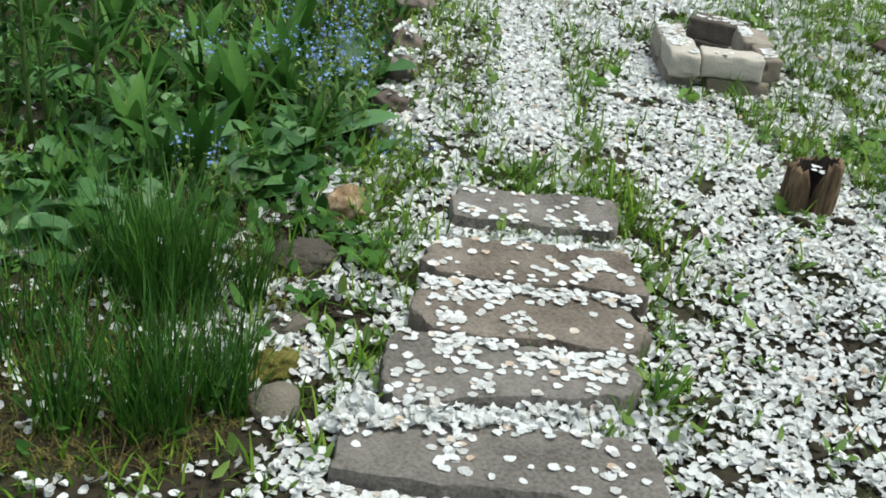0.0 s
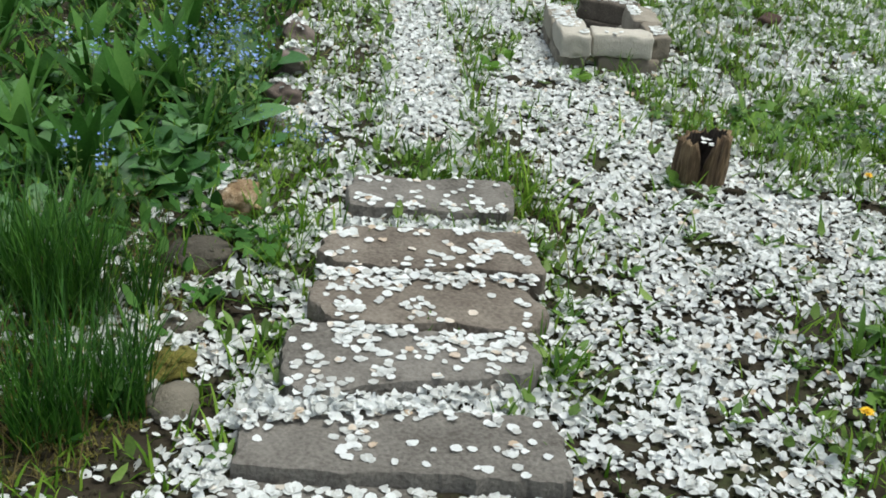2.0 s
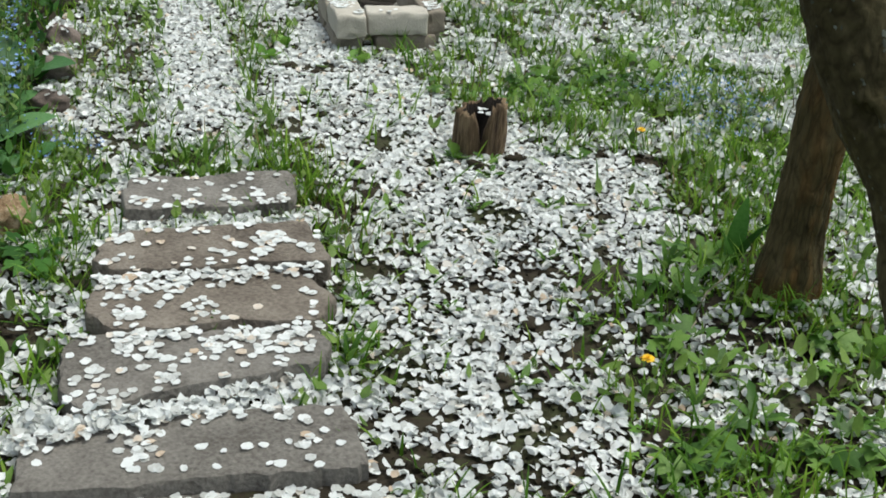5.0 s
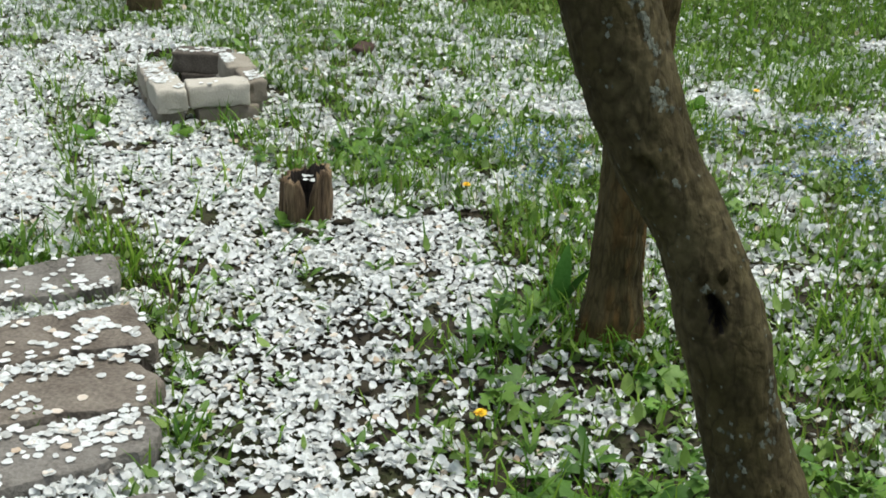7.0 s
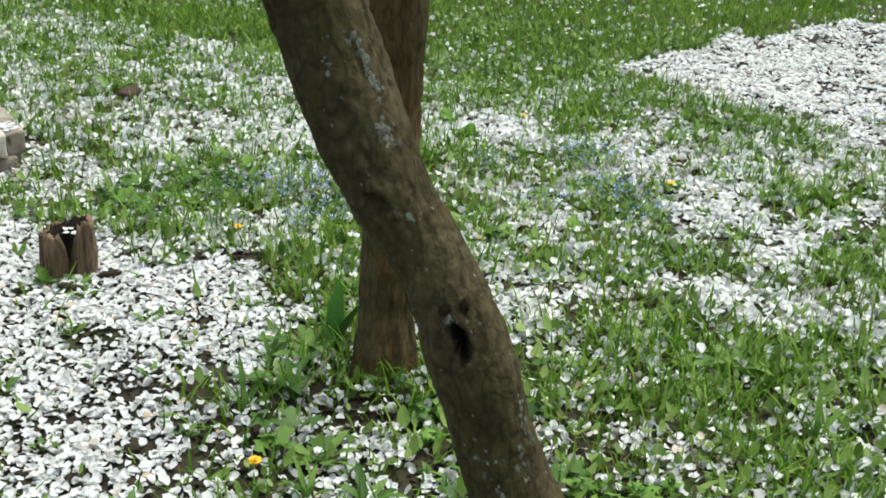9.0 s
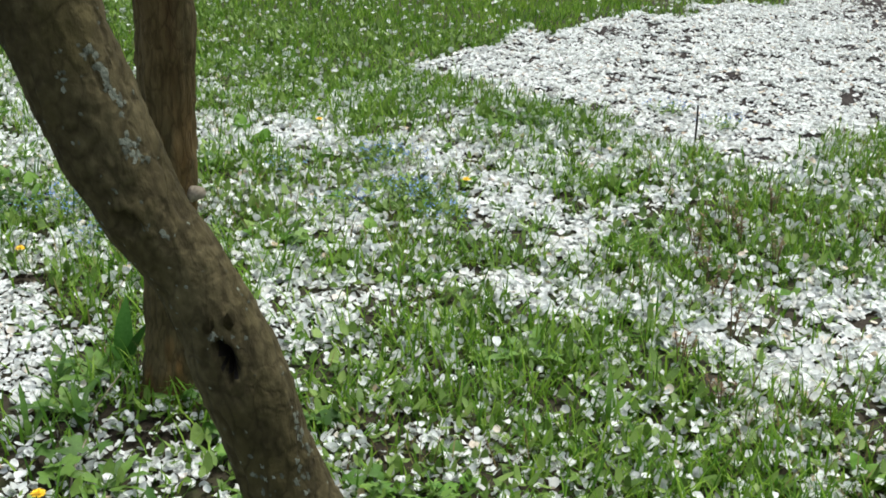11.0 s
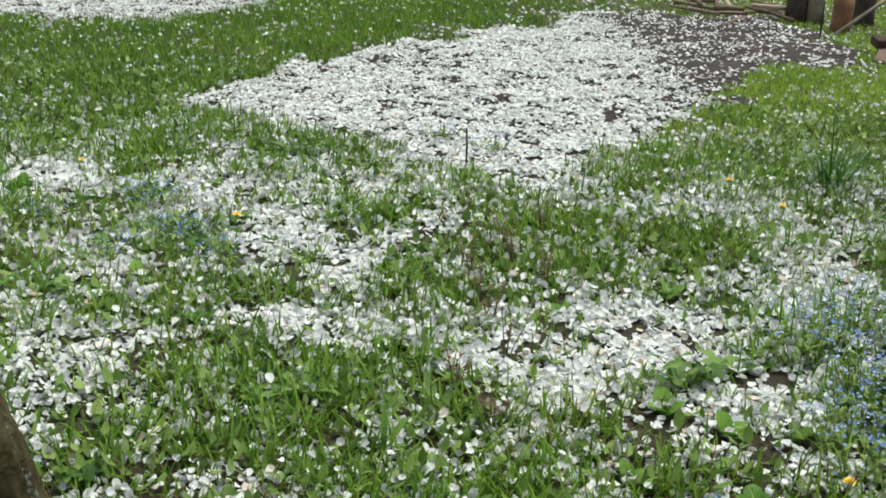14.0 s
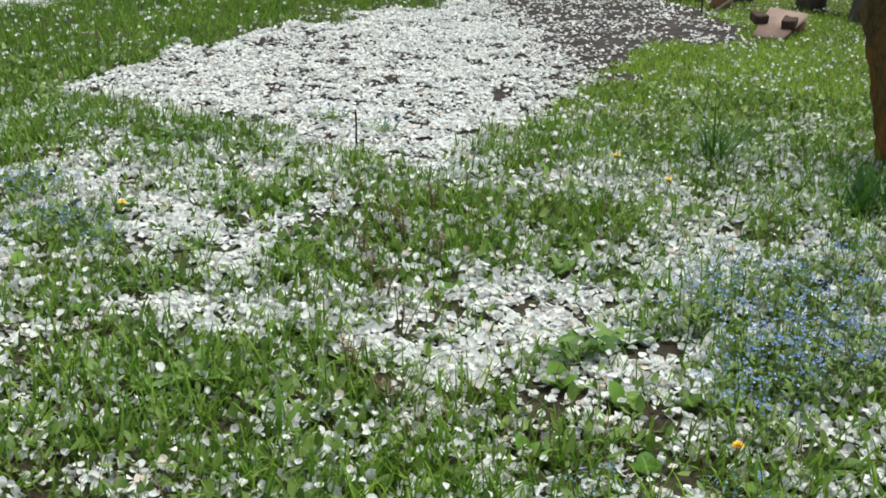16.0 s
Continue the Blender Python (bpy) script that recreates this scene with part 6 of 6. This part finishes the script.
def sorrel(x, y, h, seed):
    """Thin reddish stalks with small narrow leaves and brown seed whorls."""
    rng = random.Random(seed)
    root = tagged(new("sorrel_plant"), "thin reddish brown sorrel stalks standing in the grass", "sorrel", "sorrel in the meadow")
    root.matrix_world = at(x, y)
    for _ in range(4):
        a, lean, tall = rng.uniform(0, 6.28), rng.uniform(0.01, 0.05), h * rng.uniform(0.6, 1.1)
        tip = Vector((math.cos(a) * lean, math.sin(a) * lean, tall))
        bm = bmesh.new()
        tube(bm, [(tip.x * 0.2, tip.y * 0.2, -0.005), tip * 0.5, tip], [0.0019, 0.0015, 0.001], 5)
        for k in range(12):
            q = tip * rng.uniform(0.45, 1.0)
            leaf_into(bm, q, rng.uniform(0, 6.28), rng.uniform(0.008, 0.02), 0.006, 0.5, 0.5, 0.2, 0.5, 3)
        part("stalk", bm, M_SORREL, root)


for k, (x, y) in enumerate(((3.66, 0.16), (3.5, 0.1), (3.35, -0.02), (3.05, 0.1), (2.85, 0.02), (3.2, 0.15), (2.45, -0.02), (3.8, 0.05), (3.42, 0.22), (2.6, 0.1))):
    sorrel(x, y, 0.13, 300 + k)

dandelion_flower(1.53, 1.04, 0.052, 0.048, 141, "drooping orange-yellow dandelion flower on a pale stem")
for x, y, z in ((2.48, 1.95, 0.04), (4.03, 1.83, 0.05), (4.48, -0.57, 0.05), (4.25, -0.75, 0.05), (2.36, -0.77, 0.04), (3.6, 1.05, 0.05), (5.3, -1.7, 0.05)):
    dandelion_flower(x, y, z, 0.012, 360 * vnoise(x, y, 0.1), "small yellow dandelion flower in grass")

for x, y, h, n, s in ((4.69, -0.95, 0.3, 75, 0.05), (4.2, -1.42, 0.22, 100, 0.1), (4.3, -1.58, 0.2, 80, 0.1), (2.58, 3.12, 0.12, 40, 0.04), (2.36, 2.92, 0.12, 16, 0.03), (1.89, 1.06, 0.1, 40, 0.05), (1.93, 1.18, 0.11, 34, 0.05), (1.97, 0.99, 0.1, 40, 0.05), (0.78, 2.15, 0.13, 26, 0.04), (0.72, 2.07, 0.12, 24, 0.04), (0.85, 2.25, 0.12, 22, 0.04), (0.77, 2.27, 0.11, 20, 0.03), (0.65, 1.97, 0.1, 16, 0.03), (0.72, 1.9, 0.09, 14, 0.03), (1.06, 1.47, 0.09, 26, 0.04), (1.22, 1.68, 0.08, 30, 0.05), (1.33, 1.93, 0.08, 30, 0.05), (1.1, 2.12, 0.07, 26, 0.05), (1.23, 2.05, 0.07, 22, 0.04), (1.0, 2.18, 0.07, 22, 0.04), (1.3, 2.02, 0.06, 18, 0.04), (0.87, 2.18, 0.08, 26, 0.04), (4.45, -1.62, 0.2, 50, 0.1)):
    ob = blade_clump("grass_tuft", "tall tuft of arching green grass blades", int(x * 100), n, h, s, 0.0075 if h > 0.18 else 0.0055, M_CHIVE if h > 0.18 else M_GRASS, "grass tuft", 0.4, 0.9)
    ob.matrix_world = at(x, y)


def small_leaves(name, material, cover, label):
    """Low broad leaves of weeds, too many to count."""
    rng = np.random.default_rng(19)

    xs, ys = zip(scatter(rng, (-0.6, 0.3, 6.0, 6.0), 2500, cover), scatter(rng, (1.6, -2.6, 6.0, 0.3), 2500, cover))
    x, y = np.concatenate(xs), np.concatenate(ys)
    n = len(x)
    bed = in_bed(x, y)
    length = rng.uniform(0.018, 0.052, n) * np.where(bed, 1.3, 1)
    width = length * rng.uniform(0.3, 0.6, n)
    az, el = rng.uniform(0, 6.283, n), rng.normal(0.5, 0.4, n)
    z = lay(x, y) + rng.uniform(0.003, 1, n) * np.where(bed, 0.06, 0.03)
    d = np.stack([np.cos(az) * np.cos(el), np.sin(az) * np.cos(el), np.sin(el)], -1)
    s = np.stack([-np.sin(az), np.cos(az), np.zeros(n)], -1)
    up = np.cross(d, s)
    base = np.stack([x, y, z], -1)
    L, W = length[:, None], width[:, None]
    v = np.stack([base, base + d * L * 0.35 + s * W * 0.5 - up * W * 0.1, base + d * L * 0.45, base + d * L * 0.35 - s * W * 0.5 - up * W * 0.1, base + d * L * 0.75 + s * W * 0.36 + up * L * 0.05, base + d * L * 0.75 - s * W * 0.36 + up * L * 0.05, base + d * L + up * L * 0.12], 1)
    t = np.array([(0, 2, 1), (0, 3, 2), (1, 2, 4), (2, 3, 5), (2, 5, 4), (4, 5, 6)])
    tri = t[None] + (np.arange(n) * 7)[:, None, None]
    ob = new(name, arrays_mesh(name, v.reshape(-1, 3), tri.reshape(-1, 3), material))
    tagged(ob, label, "weeds", kind="stuff")


def open_cover(x, y):
    c = np.clip(grass_cover(x, y) * 1.2, 0, 1) * (vnoise(x, y, 0.2, 51) ** 1.3) * 1.4
    return c * in_sight(x, y) * (soil_dist(x, y, PATCH) < -0.03) * ~in_bed(x, y) * np.where((x < 0.75) & (y < 1.75), 0.12, 1)


small_leaves("low_weeds", M_WEED_J, open_cover, "low green weed leaves between grass and petals")
small_leaves("bed_undergrowth", M_BED_J, lambda x, y: (0.06 + 0.34 * rise_between(y, 2.0, 2.4)) * in_bed(x, y) * in_sight(x, y), "dark low undergrowth of the flower bed")


def dry_grass():
    """Old straw and moss on the bare front of the bed."""
    rng = np.random.default_rng(29)
    x, y = scatter(rng, (-0.4, 1.4, 0.6, 2.0), 16000, lambda x, y: in_bed(x, y) * rise_between(vnoise(x, y, 0.12, 72), 0.15, 0.45))
    n = len(x)
    mesh = blade_mesh("moss", x, y, lay(x, y) - 0.002, rng.uniform(0.008, 0.022, n), rng.uniform(0.003, 0.005, n), rng, M_MOSS, 0.5, 0.8, joints=((1.0, 0.0), (0.75, 0.5), (0.0, 0.5)))
    tagged(new("moss", mesh), "olive moss cushions on the bare bed soil", "moss", kind="stuff")
    x, y = scatter(rng, (-0.4, 1.4, 0.6, 2.6), 4200, lambda x, y: in_bed(x, y) * 0.7)
    n = len(x)
    mesh = blade_mesh("dry_grass", x, y, lay(x, y) + 0.002, rng.uniform(0.03, 0.09, n), rng.uniform(0.0015, 0.003, n), rng, M_STRAW, 1.1, 0.6)
    tagged(new("dry_grass", mesh), "dry straw and moss on bare bed soil", "dry grass", kind="stuff")
    lawn = lambda x, y: in_sight(x, y) * ~in_bed(x, y) * (in_slab(x, y) < 0) * rise_between(vnoise(x, y, 0.35, 71), 0.45, 0.75) * np.clip(grass_cover(x, y) * 2, 0, 1)
    x, y = scatter(rng, (1.3, -2.4, 5.4, 4.0), 900, lawn)
    n = len(x)
    mesh = blade_mesh("dry_blades", x, y, lay(x, y), rng.uniform(0.04, 0.11, n), rng.uniform(0.002, 0.004, n), rng, M_STRAW, 0.6, 0.7)
    tagged(new("dry_blades", mesh), "withered brown grass blades scattered in the lawn", "dry grass", kind="stuff")


dry_grass()

# ---- far end of the lawn ----
def log_stool(x, y, r, h, material, seed, label, name="log"):
    root = tagged(new(name), label, "log", "upright logs by the lawn")
    root.matrix_world = at(x, y)
    bm = bmesh.new()
    tube(bm, [(0, 0, -0.02), (0, 0, h * 0.3), (0.005, 0, h * 0.7), (0, 0.005, h)], [r * 1.08, r, r * 0.98, r * 0.96], 24, 0.12, seed)
    part("bark", bm, material, root)
    bm = bmesh.new()
    tube(bm, [(0, 0.005, h + 0.001), (0, 0.005, h + 0.005)], [r * 0.9, r * 0.86], 24, 0.03, seed)
    part("sawn_top", bm, M_WOOD, root, "pale sawn wood")


log_stool(8.69, -1.38, 0.07, 0.25, M_LOG, 1, "short upright log with orange-brown bark")
log_stool(9.07, -1.57, 0.075, 0.3, M_LOG_DARK, 2, "upright log with grey and brown bark")
log_stool(9.06, -1.1, 0.075, 0.33, M_LOG_DARK, 3, "dark upright log with split bark")
log_stool(9.06, -1.235, 0.065, 0.3, M_WOOD, 4, "pale upright log without bark")


def bench():
    """A low plank on two thick posts."""
    root = tagged(new("log_bench"), "low bench of a pale grey plank on dark posts", "bench")
    root.matrix_world = at(8.84, -2.02)
    for x, y in ((0.0, 0.0), (-0.5, -0.62)):
        bm = bmesh.new()
        tube(bm, [(x, y, -0.03), (x, y, 0.1), (x, y, 0.2)], [0.108, 0.1, 0.1], 24, 0.1, 5)
        part("log_leg", bm, M_LOG_DARK, root)
    bm = bmesh.new()
    bmesh.ops.create_cube(bm, size=1)
    for v in bm.verts:
        v.co = Vector((v.co.x * 1.2, v.co.y * 0.26, v.co.z * 0.035))
    bmesh.ops.bevel(bm, geom=bm.edges[:], offset=0.006, segments=2, affect="EDGES")
    seat = part("seat_plank", bm, M_PLANK, root, "pale grey weathered plank")
    seat.matrix_local = pose(-0.3, -0.37, 0.218, 0, 0, 51)


bench()


def plank_lid():
    """A thick board that lies tilted, its far end propped on two bricks."""
    root = tagged(new("well_lid"), "flat brown board lid lying tilted on the grass", "board")
    root.matrix_world = pose(7.75, -1.64, 0.0)
    bm = bmesh.new()
    corners = [(-0.174, 0.184, 0.03), (-0.269, 0.016, 0.03), (0.161, -0.205, 0.12), (0.376, 0.012, 0.12)]
    top = [bm.verts.new(c) for c in corners]
    low = [bm.verts.new((x, y, z - 0.024)) for x, y, z in corners]
    bm.faces.new(top)
    bm.faces.new(low[::-1])
    for k in range(4):
        bm.faces.new((top[k - 1], low[k - 1], low[k], top[k]))
    bmesh.ops.bevel(bm, geom=bm.edges[:], offset=0.005, segments=2, affect="EDGES")
    bmesh.ops.recalc_face_normals(bm, faces=bm.faces)
    part("board", bm, M_PLATE, root)
    for x, y in ((0.12, -0.13), (0.27, -0.02)):
        ob = link_mesh("support_brick", brick_mesh("support_brick", 0.1, 0.08, 0.1, int(100 + x * 10 + y * 100)), M_BRICK_RED, root)
        ob.matrix_local = pose(x, y, -0.02, 0, 0, 10)


plank_lid()
lidb = brick_mesh("brick", 0.11, 0.085, 0.06, 31)
for x, y, z, a in ((7.81, -1.52, 0.064, 15), (7.68, -1.69, 0.062, -20)):
    ob = link_mesh("brick", lidb, M_BRICK_DARK)
    ob.matrix_world = pose(x, y, z, 0, -9, a)
    tagged(ob, "dark reddish brick lying on the board lid", "brick", "bricks on the lid")


def stick(name, points, radii, material, label, category):
    bm = bmesh.new()
    tube(bm, points, radii, 8, 0.1, 3)
    return tagged(part(name, bm, material), label, category)


stick("iron_rod", [(4.51, 0.44, -0.02), (4.513, 0.442, 0.1), (4.51, 0.445, 0.17)], [0.004, 0.004, 0.004], M_IRON, "thin dark iron rod stuck in the soil", "rod")
stick("iron_rod", [(8.39, -1.22, -0.02), (8.39, -1.22, 0.24)], [0.006, 0.006], M_IRON, "thin iron stake at the soil bed", "rod")
stick("leaning_pole", [(8.43, -1.3, 0.01), (8.9, -1.75, 0.28), (8.95, -1.8, 0.3)], [0.013, 0.012, 0.012], M_WOOD, "pale wooden pole leaning on a log", "pole")
stick("dry_stalk", [(1.74, 1.16, 0.0), (1.79, 1.165, 0.06), (1.86, 1.15, 0.11)], [0.0022, 0.002, 0.0015], M_WOOD, "pale dry plant stalk leaning over petals", "stalk")
stick("dry_stalk", [(1.55, 1.05, 0.0), (1.6, 1.08, 0.03), (1.66, 1.09, 0.07)], [0.002, 0.002, 0.0015], M_WOOD, "pale dry plant stalk beside the dandelion", "stalk")
rng = random.Random(23)
for k in range(15):
    x, y, a = 9.05 + rng.uniform(-0.25, 0.4), -0.65 + rng.uniform(-0.35, 0.3), rng.uniform(-0.6, 0.9) + (1.57 if rng.random() < 0.6 else 0)
    ln, r = rng.uniform(0.2, 0.55), rng.uniform(0.008, 0.03)
    d = Vector((math.cos(a), math.sin(a), 0)) * ln * 0.5
    z = float(lay(x, y)) + r + rng.uniform(0, 0.06)
    stick("branch", [Vector((x, y, z)) - d, (x + rng.uniform(-0.02, 0.02), y, z + 0.01), Vector((x, y, z + rng.uniform(-0.02, 0.05))) + d], [r, r * 0.9, r * 0.6], M_TWIG, "dead branch in a heap of cut wood", "branch")["group"] = "heap of branches"
